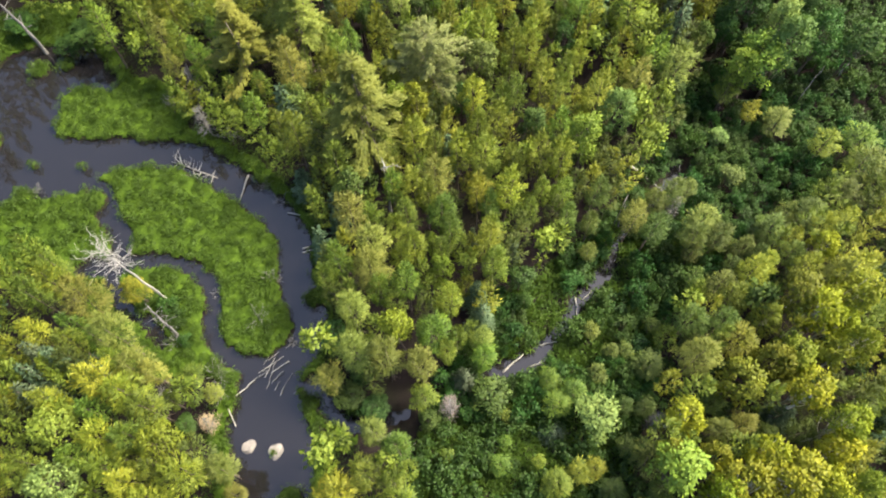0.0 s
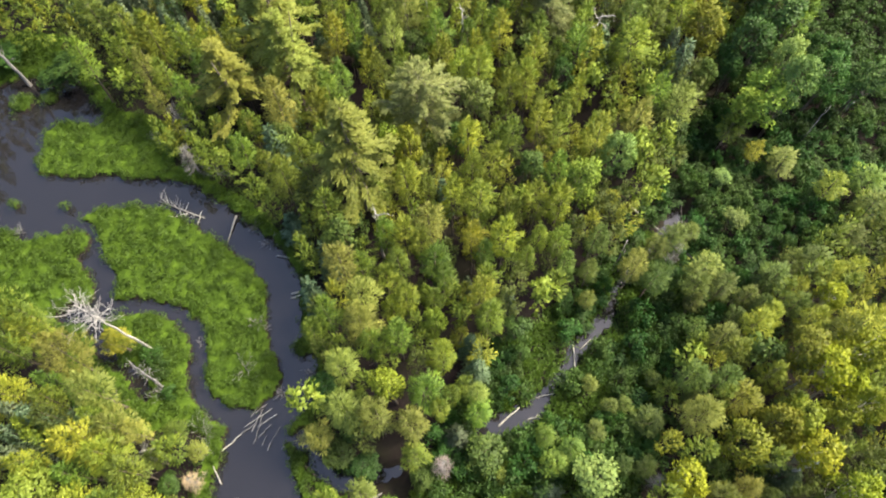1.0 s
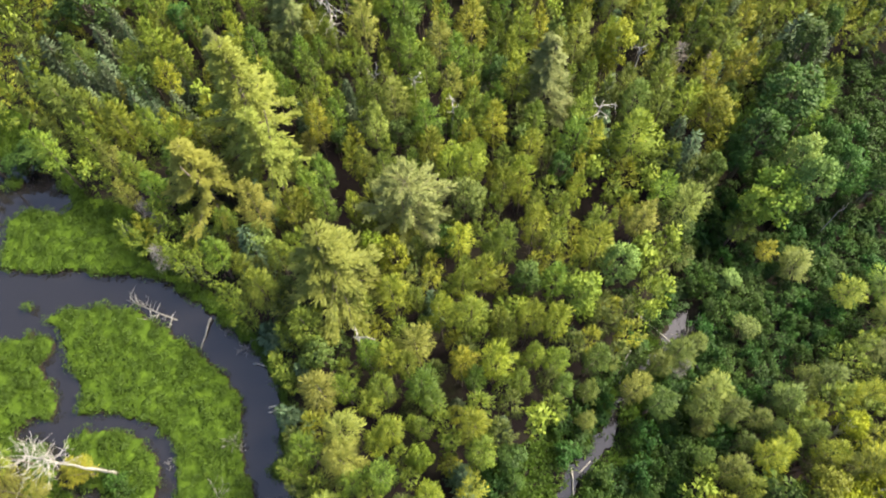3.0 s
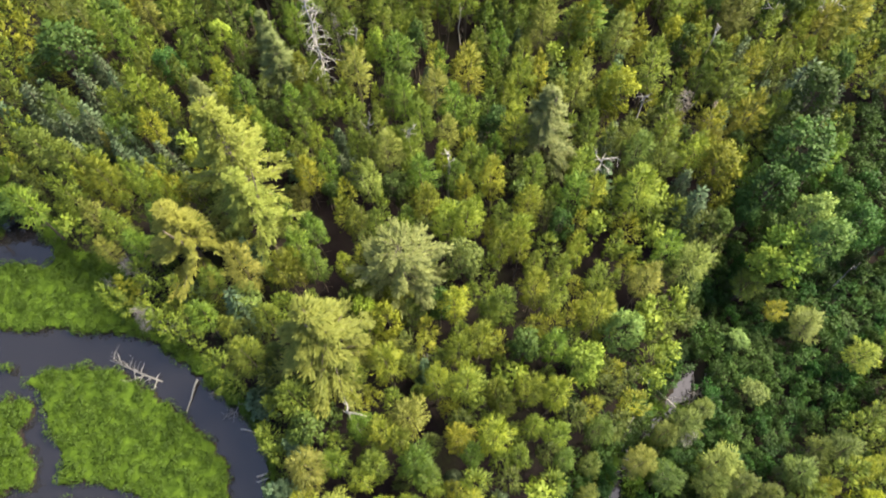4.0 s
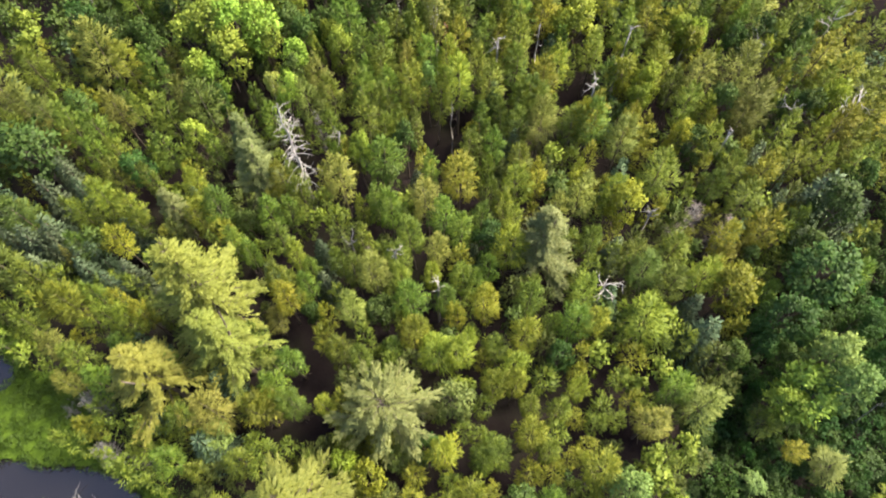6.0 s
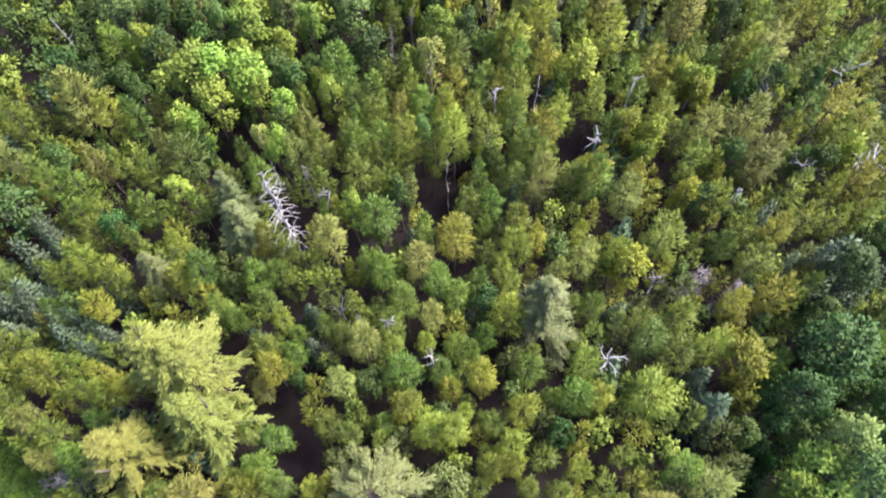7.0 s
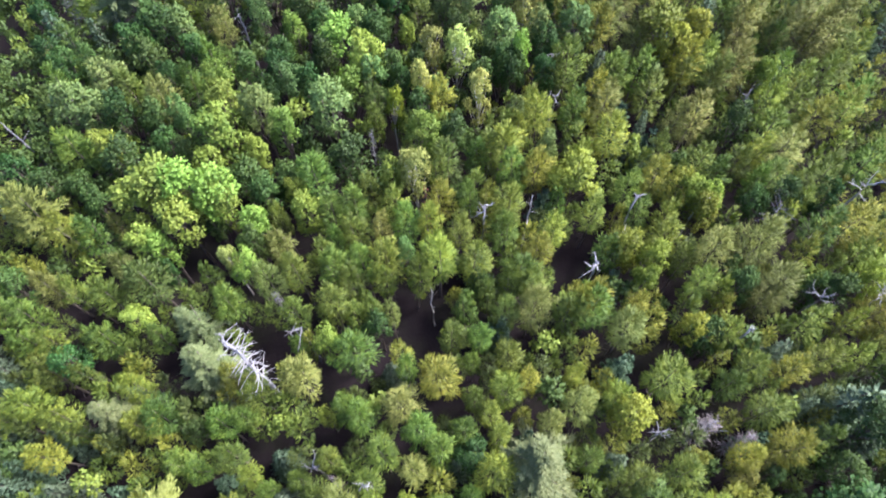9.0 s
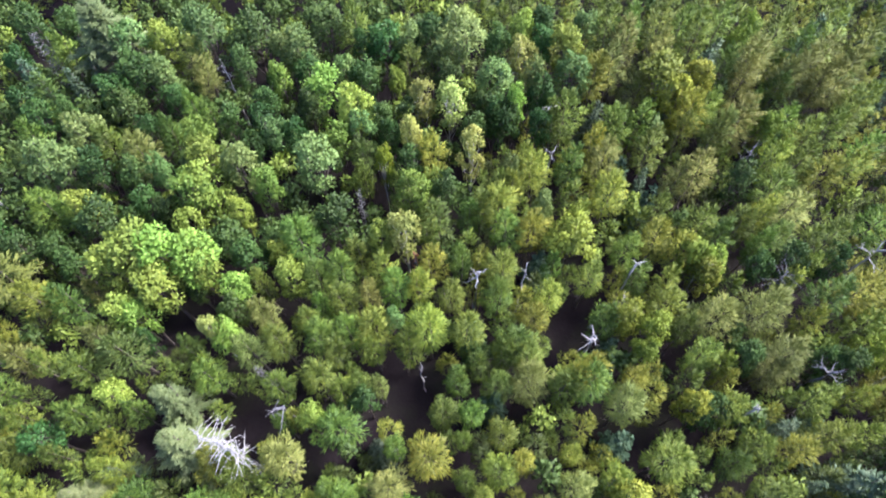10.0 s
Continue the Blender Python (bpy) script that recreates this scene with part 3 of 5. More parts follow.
stand("cg", [
    (-18.65, 4.656, 6.94, 1.07), (-17.04, 3.671, 6.64, 1.07), (-15.35, 4.955, 6.85, 1.29), (-6.51, 4.109, 5.92, 1.3),
    (6.381, 4.732, 2.85, 1), (7.774, 5.372, 2.85, 0.843), (8.815, 5.694, 2.85, 0.676), (-24.99, 11.49, 5.69, 0.852),
    (-23.75, 8.953, 7.01, 0.964), (-20.91, 10.13, 8.06, 1.27), (-20.42, 6.915, 6.91, 1.2), (-19.69, 9.594, 7, 1.29),
    (5.41, 6.07, 1.85, 0.486), (19.9, 10.5, 5.61, 0.934), (23.23, 6.102, 6.67, 0.928), (-26.16, 13.48, 6.68, 1.02),
    (-25.98, 16.97, 6.8, 1.23), (-21.48, 17.22, 3.85, 1.05), (-0.2613, 15.32, 7.25, 0.953), (17.88, 12.94, 5.62, 1.2),
    (18.27, 15.67, 5.97, 1.05), (19.83, 17.83, 5.78, 1), (19.85, 14.3, 6.05, 0.963), (23.21, 17.77, 6.13, 0.889),
])
stand("cg", [
    (25.62, 17.21, 7.72, 1.3), (-3.165, 18.43, 6.94, 0.8), (-2.541, 23.31, 8, 1.05), (-2.412, 19.2, 7.86, 1.01),
    (1.908, 22.93, 7.65, 0.925), (2.476, 19.3, 8.06, 1.07), (3.858, 23.07, 8.21, 1.11), (21.14, 18.56, 4.85, 0.836),
    (23.29, 20.6, 4.85, 0.752), (25.55, 21.48, 4.85, 0.862), (26.91, 21.58, 5.21, 0.856), (-2.356, 27.31, 7.7, 1.18),
    (0.5866, 26.1, 7.67, 1.03), (1.985, 28.22, 7.62, 0.979), (3.215, 28.88, 7.85, 1.05), (6.09, 25.71, 8.6, 0.999),
    (7.778, 25.46, 8.3, 1), (27.68, 28.38, 4.35, 1.12), (-9.297, 33.74, 7.31, 1.27), (-8.928, 34.36, 6.63, 0.836),
    (-5.306, 34.02, 7.12, 0.75), (-4.093, 31.84, 7.35, 0.804), (-1.825, 31.77, 6.72, 1.03), (1.853, 31.2, 7.31, 1.02),
])
stand("cg", [
    (4.663, 34.99, 8.1, 0.926), (6.005, 35.06, 7.66, 0.747), (6.72, 32.11, 7.99, 1.01), (9.726, 34.85, 7.61, 0.746),
    (10.41, 30.26, 9.23, 1.27), (22.91, 31.59, 3.85, 0.7), (-22.22, 40.5, 7.69, 1.54), (-18.81, 40.71, 6.77, 0.715),
    (-18.08, 39.31, 7.37, 1.04), (-17.31, 39.87, 6.96, 0.706), (-8.455, 40.81, 7.41, 0.985), (-0.477, 38.29, 7.45, 1.03),
    (1.239, 37.18, 7.58, 1.28), (2.581, 37.34, 8.08, 1.13), (2.623, 39.72, 6.69, 0.775), (3.295, 38.27, 6.91, 0.622),
    (4.482, 39.98, 8.31, 0.954), (5.887, 36.22, 7.73, 0.995), (6.667, 38.06, 7.56, 1.02), (10.91, 38.98, 7.96, 0.95),
    (14.19, 39.19, 8.44, 1.48), (18.14, 41.94, 8.04, 1.12), (-21.39, 47.82, 8.04, 1.12), (-19.88, 45.03, 7.2, 0.925),
])
stand("cg", [
    (-19.46, 47.07, 7.82, 1.04), (-14.76, 46.73, 7.18, 1.05), (-8.143, 43.87, 6.94, 0.733), (-3.915, 47.22, 6.91, 0.567),
    (0.8449, 42.41, 6.8, 0.65), (5.828, 43.82, 8.47, 1.27), (17.35, 44.66, 6.94, 0.734), (20.25, 44.79, 7.54, 0.906),
    (22.76, 45.42, 8.28, 1.15), (-15.07, 48.82, 7.81, 0.832), (-9.277, 49.52, 7.72, 0.952), (2.715, 49.42, 8.16, 1.43),
    (6.81, 48.67, 8.15, 1.19), (8.165, 48.98, 7.89, 0.827), (10.72, 49.67, 7.58, 0.609), (13.54, 48.04, 7.68, 1.05),
    (14.8, 53.86, 7.67, 0.868), (16.09, 49.1, 9.06, 1.39), (20.17, 52.05, 7.73, 1.08), (20.28, 53.86, 7.18, 0.716),
    (23.56, 49.89, 7.76, 1.06), (25.8, 50.45, 7.66, 1.07), (27.57, 50.64, 7.63, 0.841), (27.64, 52.42, 7.97, 0.772),
])
stand("cg", [
    (29.25, 53.08, 8.14, 1.16), (-21.42, 59.12, 8.66, 1.22), (-0.5496, 57.08, 8.47, 1.33), (1.205, 55.83, 8.03, 1.05),
    (1.869, 59.91, 7.98, 0.948), (2.793, 56.73, 9.33, 1.3), (5.025, 56.66, 9.16, 1.27), (7.335, 55.58, 7.68, 1.05),
    (9.164, 57.73, 8.18, 1.06), (10.15, 58.98, 8.09, 1.01), (11.68, 54.16, 8.09, 0.856), (12.28, 54.62, 8.22, 0.96),
    (17.27, 58.57, 8.06, 1.22), (17.56, 59.93, 7.76, 0.912), (20.25, 54.66, 7.72, 0.865), (25.91, 57.29, 7.97, 0.883),
    (29.15, 55.9, 7.78, 0.699), (29.24, 59.39, 8.68, 1.31), (32, 59.1, 6.6, 1.17), (32.5, 54.5, 7.4, 1.33),
    (32.7, 57.3, 7.3, 1.37), (2.969, 61.26, 8.34, 1.03), (6.114, 61.48, 7.91, 0.815), (7.121, 60.59, 8.72, 1.23),
])
stand("cg", [
    (7.177, 65.5, 8.33, 1.45), (9.187, 63.6, 8.06, 1.13), (12.07, 64.59, 8.18, 0.948), (17.45, 62.7, 8.26, 1.11),
    (19.15, 62.26, 7.91, 1.26), (23.99, 64.67, 8.6, 1.05), (3.12, 69.1, 8.7, 1.1), (8.184, 66.62, 8.26, 0.868),
    (9.647, 67.58, 8.62, 1.45), (13.93, 70.1, 8.36, 1.04), (14.57, 66.11, 8.52, 1.36), (25.54, 68.63, 9.1, 1.08),
    (29.04, 67.26, 8.6, 1.22), (30.97, 67.98, 9.03, 1.08), (14.67, 76.11, 8.66, 1.33), (20.86, 72.51, 8.87, 1.28),
])
stand("c", [
    (-24.03, 5.388, 7.04, 0.771), (-21.94, 5.907, 6.55, 0.784), (-20.04, 5.252, 6.9, 0.926), (-17.16, 5.174, 6.34, 0.937),
    (-7.87, 4.702, 3.85, 0.657), (-5.032, 5.087, 5.7, 1.2), (-3.433, 4.629, 5.74, 0.941), (2.973, 5.907, 1.85, 0.694),
    (-21.58, 8.698, 6.7, 0.904), (-21.24, 11.95, 5.87, 0.75), (-18.86, 6.024, 5.75, 0.8), (-18.84, 7.056, 6.97, 1.1),
    (-18.22, 8.78, 7, 1.12), (-17.68, 9.679, 3.85, 0.695), (-16.92, 11.36, 2.85, 0.867), (-3.174, 6.605, 5.81, 1.02),
    (-1.861, 9.911, 3.85, 0.971), (-0.3232, 6.416, 1.85, 0.489), (3.381, 7.432, 1.85, 0.494), (3.437, 8.83, 1.85, 0.501),
    (6.321, 11.14, 2.85, 0.716), (6.74, 9.559, 2.85, 0.987), (7.864, 10.37, 2.85, 0.888), (-26.29, 15.67, 8.06, 0.845),
])
stand("c", [
    (-25.65, 17.85, 7.8, 0.974), (-23.84, 12.81, 6.53, 0.848), (-23.57, 13.87, 6.57, 0.857), (-7.88, 17, 7.35, 0.866),
    (-7.134, 17.82, 8.04, 0.964), (-4.6, 16.08, 6.82, 0.867), (-2.805, 16.54, 7.9, 1.02), (-1.089, 13.22, 7.62, 1.19),
    (-0.2784, 12.59, 5.84, 0.819), (0.4043, 13.21, 6.62, 0.608), (2.178, 12.62, 4.35, 0.987), (2.889, 17.78, 7.2, 0.979),
    (-5.355, 21.69, 6.06, 0.948), (-3.993, 23.65, 6.97, 0.847), (-3.794, 20.8, 6.01, 0.873), (-2.941, 21.62, 6.5, 1),
    (-1.584, 23.05, 7.35, 0.834), (-1.155, 19.59, 5.93, 0.465), (-0.5956, 19.4, 5.73, 0.732), (-0.5831, 21.82, 6.93, 1.13),
    (0.06441, 21.09, 5.92, 1.01), (2.738, 22.02, 7.04, 0.796), (5.509, 22.19, 5.93, 0.749), (6.315, 23.74, 5.64, 0.836),
])
stand("c", [
    (7.543, 23.39, 6.59, 0.883), (-10.93, 27.79, 7.65, 1.54), (-7.654, 25.32, 8.09, 1.41), (-4.533, 26.92, 6.72, 0.987),
    (-1.048, 27.61, 6.03, 0.72), (2.468, 26.15, 7.63, 1.16), (4.198, 25.64, 7.06, 0.827), (4.65, 25.06, 7.55, 0.847),
    (7.837, 28.66, 7.22, 0.991), (29.9, 26.4, 5, 1.49), (30.7, 29.1, 4, 1.33), (-19.28, 35.6, 6.62, 1.16),
    (-16.95, 31.93, 3.85, 0.865), (-14.6, 30.81, 5.75, 1.05), (-14.51, 33.59, 4.85, 0.978), (-12.91, 30.33, 4.85, 0.759),
    (-10.49, 30.9, 5.7, 0.937), (-8.348, 34.96, 7.94, 0.931), (-7.293, 34.12, 7.18, 0.937), (4.059, 31.02, 6.72, 0.916),
    (4.75, 31.11, 7.3, 1.09), (6.962, 33.89, 6.86, 0.751), (7.797, 31.3, 7.59, 0.793), (8.646, 33.8, 6.84, 0.825),
])
stand("c", [
    (15.64, 34.97, 7.16, 1.13), (21.28, 33.26, 4.85, 1.08), (-27.3, 38.4, 7.5, 1.16), (-24.31, 39.23, 6.85, 0.88),
    (-22.88, 41.43, 6.54, 0.797), (-20.99, 37.01, 6.76, 1.03), (-20.58, 41.2, 6.67, 0.792), (-19.3, 39.46, 7.05, 0.702),
    (-18.45, 37.79, 6.6, 0.975), (-16.57, 40.3, 6.33, 0.898), (-15.15, 36.8, 6.56, 0.861), (-10.38, 38.78, 5.9, 0.784),
    (-9.527, 37.25, 5.76, 0.774), (-8.882, 41.91, 7.59, 0.886), (-7.617, 36.84, 7.06, 0.953), (-7.498, 40.95, 6.1, 0.543),
    (-6.969, 41.84, 6.41, 0.726), (-4.818, 37.34, 6.63, 0.966), (-3.353, 36.81, 7.09, 0.849), (-1.411, 37.68, 6.18, 0.769),
    (-0.1578, 40.58, 7.8, 1.18), (0.3508, 38.81, 6.91, 0.695), (1.745, 40.61, 6.81, 0.887), (3.903, 41.81, 6.74, 0.647),
])
stand("c", [
    (5.175, 37.45, 6.71, 0.86), (7.151, 40.63, 7.59, 0.975), (8.376, 38.91, 6.65, 0.699), (9.939, 39.07, 7.76, 1.23),
    (10.42, 40.85, 7.9, 1.04), (13.3, 39.44, 6.69, 0.701), (16.12, 41.4, 7.58, 1.19), (22.78, 41.46, 5.89, 0.798),
    (27.49, 41.89, 8.01, 0.974), (-25.27, 42.44, 6.66, 1.1), (-22.55, 47, 6.86, 0.949), (-22.43, 44.62, 6.75, 0.818),
    (-18.72, 46.38, 7.03, 0.752), (-13.61, 47.13, 8, 1.11), (-11.99, 44.68, 7.34, 0.953), (-11.3, 44.17, 6.28, 0.746),
    (-9.813, 46.6, 7.34, 0.933), (-9.06, 45.01, 7.46, 0.917), (-8.795, 47.2, 7.14, 0.754), (-7.155, 43.21, 6.05, 0.667),
    (-5.301, 43.76, 6.26, 0.668), (-4.068, 42.68, 6.72, 0.909), (-3.522, 44.7, 7.57, 0.801), (-2.71, 47.62, 7.78, 1.04),
])
stand("c", [
    (-1.954, 47.04, 7.65, 1.04), (-1.129, 43.37, 7.4, 1.01), (-0.9433, 42.25, 7.05, 0.79), (-0.4183, 45.04, 7.8, 1.09),
    (1.583, 46.61, 7.93, 1.03), (2.825, 42.13, 7.01, 0.897), (2.85, 45.24, 8.06, 1.01), (4.355, 46.12, 7.3, 0.926),
    (4.647, 42.94, 6.91, 0.797), (5.861, 47.2, 7.57, 0.819), (6.183, 45.95, 7.48, 0.811), (11.34, 44.66, 6.79, 0.811),
    (13.98, 43.81, 7.53, 1.01), (16.58, 43.92, 7.3, 1.16), (21.66, 47.31, 7.95, 1.18), (24.92, 45.93, 7.35, 0.735),
    (28.82, 44.53, 7.52, 0.902), (-28.51, 53.76, 7.99, 0.792), (-25.11, 53.71, 8, 1.19), (-22.9, 53.35, 7.88, 1.18),
    (-22.79, 51.94, 7.04, 0.872), (-21.19, 51.92, 7.05, 0.792), (-20.94, 49.79, 7.49, 1.08), (-18.55, 49.48, 7.04, 0.774),
])
stand("c", [
    (-17.83, 51.89, 7.49, 1.1), (-14.63, 52.05, 6.86, 0.794), (-8.238, 49.3, 8.02, 0.756), (-7.905, 48.37, 7.39, 1.06),
    (-6.171, 53.51, 7.41, 0.994), (-5.932, 51.49, 6.79, 0.711), (-3.872, 53.87, 8.49, 1.09), (-2.48, 51.18, 7.67, 1.43),
    (-2.156, 53.05, 7.67, 0.866), (-1.371, 53.45, 7.78, 0.788), (0.821, 49.88, 7.8, 0.761), (3.539, 52.06, 7.25, 0.981),
    (4.544, 53.67, 7.68, 0.869), (4.779, 48.32, 7.57, 0.753), (4.899, 50.56, 6.61, 0.588), (5.282, 52.05, 7.61, 0.857),
    (6.882, 53.47, 7.89, 0.981), (7.166, 50.69, 7.5, 0.963), (10.85, 53.67, 7.66, 1.34), (12.3, 53.63, 8.29, 1.32),
    (20.22, 49.04, 6.65, 0.961), (21.58, 50.24, 7.68, 0.952), (25.15, 52.43, 8.4, 1.07), (29.83, 51.98, 7.95, 0.846),
])
stand("c", [
    (30.37, 50.39, 7.93, 1.14), (31.45, 53.82, 8.35, 0.97), (-29.5, 59.8, 6.9, 1.66), (-20.03, 54.79, 7.96, 0.871),
    (-19.48, 58.66, 8.35, 1.29), (-17.92, 54.48, 7.85, 1.18), (-12.06, 55.9, 7.2, 0.786), (-10.43, 54.15, 7.64, 1.04),
    (-7.632, 59.96, 8.01, 0.731), (-6.172, 56.1, 8.05, 1.05), (-4.778, 57.68, 7.65, 0.899), (-4.016, 58.86, 7.25, 0.734),
    (-3.721, 56.6, 8.21, 1.19), (-3.027, 55.49, 7.66, 1.05), (-2.479, 58.86, 7.81, 1.09), (-1.982, 56.63, 8.05, 1.06),
    (-0.5952, 55.87, 7.43, 0.851), (4.045, 59.22, 8.11, 1.01), (6.116, 54.99, 7.22, 0.881), (7.177, 59.2, 7.26, 1.1),
    (7.85, 56.15, 8.1, 1.19), (8.858, 55.4, 8.02, 1.04), (13.42, 57.39, 7.94, 1.06), (18.57, 56.92, 7.63, 0.888),
])
stand("c", [
    (19.16, 55.13, 8.11, 1.1), (27.2, 58.48, 8.77, 1.3), (29.27, 56.84, 8.02, 0.877), (-22.19, 65.18, 8.55, 1.45),
    (-20.95, 65.1, 7.9, 0.965), (-5.47, 62.63, 9.01, 1.4), (-4.314, 60.27, 8.3, 1.24), (-3.093, 60.81, 8.12, 1.1),
    (-1.875, 62.13, 8.03, 0.931), (-0.3198, 60.64, 8.28, 1.02), (0.5733, 60.16, 7.74, 1.1), (2.587, 63.93, 7.55, 0.841),
    (3.353, 64.13, 8.09, 1.44), (4.819, 61.34, 7.8, 0.816), (5.287, 65.08, 7.61, 0.964), (6.051, 65.36, 7.92, 1.15),
    (7.864, 63.44, 8.04, 1.13), (10.85, 61.42, 7.14, 0.751), (12.89, 60.43, 7.7, 1.03), (15.42, 62.2, 7.98, 1.04),
    (15.86, 60.49, 7.57, 0.921), (17.99, 65.38, 7.69, 0.847), (20.11, 63.84, 8.59, 1.12), (21.39, 63.38, 7.9, 1.05),
])
stand("c", [
    (23.05, 63.95, 7.78, 1.14), (23.76, 62.51, 8.08, 0.817), (25.16, 62.86, 8.01, 1.27), (26.5, 60.8, 7.7, 0.919),
    (28.05, 62.22, 8.94, 1.6), (31.37, 63.85, 8.98, 1.11), (-24.66, 70.65, 8.69, 1.13), (-19.42, 70.31, 8.46, 1.13),
    (-15.44, 70.86, 8.3, 1.06), (-1.772, 67.94, 7.32, 0.823), (7.112, 66.78, 8.15, 1.02), (9.37, 68.9, 8.53, 0.919),
    (11.38, 71.27, 8.6, 0.902), (12.01, 68.25, 8.87, 1.02), (15.11, 71.44, 8.75, 1.2), (15.33, 70.61, 8.2, 0.978),
    (17.11, 71.83, 8.46, 1.06), (17.81, 69.38, 8.75, 1.25), (20.13, 71.25, 8.14, 0.984), (22, 70.05, 8.63, 0.926),
    (25.47, 66.27, 8.88, 1.35), (27.19, 71.66, 8.56, 1.05), (27.54, 68.51, 8.62, 1.09), (28.06, 69.99, 9.02, 1.25),
])
stand("c", [
    (29.93, 70.89, 8.69, 1.12), (31.31, 71.83, 8.65, 1.2), (32.13, 69.32, 8.6, 1.1), (-24.02, 77.97, 8.71, 1.37),
    (-14.15, 73.58, 7.82, 1.1), (-12.74, 72.42, 8, 0.965), (1.508, 76.73, 8.63, 1.27), (12.21, 72.14, 9.66, 1.26),
    (22.13, 72.67, 8.53, 0.951), (23.8, 76.43, 8.98, 1.09), (25.32, 73.18, 8.4, 0.69), (27.52, 74.36, 8.35, 1.01),
    (32.91, 73.07, 9.08, 1.13), (-2.861, 79.7, 9.84, 1.35), (16.11, 80.19, 8.65, 1.22), (17.64, 80.11, 8.98, 1.21),
    (19.7, 80.38, 8.96, 1.38), (21.37, 80.28, 8.77, 1.02), (22.14, 78.92, 9.37, 1.27), (24.22, 80.48, 8.81, 1.22),
    (26.17, 78.26, 8.87, 0.995), (28.15, 79, 9.22, 1.35), (29.68, 78.17, 8.93, 1.11), (31.98, 78.84, 9.39, 1.34),
])
stand("c", [
    (34.76, 78.91, 8.7, 1.2),
])
stand("ck", [
    (9.675, 4.316, 2.85, 0.833), (12.68, 4.407, 2.85, 1), (-23.56, 11.92, 6, 0.952), (9.501, 11.59, 2.35, 0.727),
    (10.94, 6.991, 2.35, 0.693), (11.06, 9.412, 2.35, 0.639), (12.1, 6.072, 3.35, 1.17), (12.32, 9.297, 2.85, 0.702),
    (16.01, 7.626, 4.85, 0.922), (16.18, 9.407, 3.85, 0.755), (19.2, 7.545, 3.85, 0.74), (21.06, 7.517, 4.85, 0.821),
    (9.413, 14.45, 2.35, 0.598), (10.57, 13.09, 2.35, 0.59), (11.49, 13.13, 2.35, 0.553), (12.87, 12.07, 2.85, 1.08),
    (13.56, 14.83, 2.35, 0.599), (15.35, 14.43, 5.76, 1.04), (15.42, 13.17, 3.85, 0.714), (16.38, 18, 3.85, 0.599),
    (17.34, 14.23, 5.88, 0.967), (17.86, 16.91, 4.85, 1.09), (22.51, 17.25, 5.1, 0.723), (8.266, 21.94, 5.58, 0.684),
])
stand("ck", [
    (9.633, 20.2, 2.85, 0.642), (9.759, 21.81, 4.85, 0.694), (10.04, 23.57, 6.06, 0.861), (13.79, 21.01, 6.06, 1),
    (14.49, 23.68, 4.35, 0.893), (16.68, 19.79, 3.85, 0.694), (16.82, 20.62, 4.85, 1.03), (18.39, 21.57, 3.85, 0.636),
    (18.53, 20.65, 4.85, 0.958), (19.24, 18.75, 3.85, 0.686), (20.21, 20.17, 3.85, 0.87), (20.84, 19.28, 4.35, 0.75),
    (21.5, 21.35, 3.85, 0.704), (22.09, 21.35, 4.85, 1.17), (22.95, 19.2, 4.85, 0.842), (23.95, 22.81, 3.85, 0.786),
    (25.05, 22.57, 4.35, 1.2), (-9.513, 28.44, 5.63, 0.88), (15.67, 24.29, 4.85, 0.996), (17.57, 25.29, 2.85, 0.748),
    (28.34, 24.61, 3.85, 1.09), (-1.115, 31.13, 5.81, 0.936), (-26.07, 41.88, 6.91, 0.903), (-27.6, 43.4, 6.9, 1.43),
])
stand("ck", [
    (-26.53, 46.49, 7.65, 1.68), (14.61, 42.7, 7.31, 1.21), (-29, 56, 7.2, 1.26), (-15.47, 55.59, 8.78, 1.31),
    (-24.6, 68.83, 8.27, 1.04), (-1.751, 69.48, 8.14, 0.934), (-25.2, 75.29, 7.87, 1.12),
])
stand("s", [
    (-25.69, 9.638, 6.24, 0.66), (-25.65, 10.95, 6.37, 0.601), (-24.16, 11.95, 6.48, 0.673), (0.7731, 11.3, 2.85, 0.575),
    (6.484, 8.037, 1.35, 0.537), (20.64, 8.712, 3.85, 0.613), (-25.92, 12.22, 6.21, 0.611), (1.743, 16.89, 4.35, 0.515),
    (2.045, 15.13, 4.85, 0.573), (1.61, 21.22, 3.85, 0.353), (4.307, 19.88, 4.85, 0.409), (-12.48, 31.94, 5.78, 0.832),
    (17.62, 40.36, 6.22, 0.642), (18.14, 38.54, 6.88, 0.863), (-27.25, 45.24, 6.48, 0.678), (-26.27, 45.23, 6.86, 0.747),
    (-25.53, 45.01, 5.72, 0.534), (-25.37, 43.56, 6.02, 0.598), (-24.85, 46.14, 6.78, 0.755), (-24.8, 45.22, 6.11, 0.683),
    (-23.62, 44.49, 5.84, 0.454), (-22.46, 43.96, 6.01, 0.525), (-22.3, 43.31, 5.64, 0.676), (-21.88, 44.46, 5.87, 0.529),
])
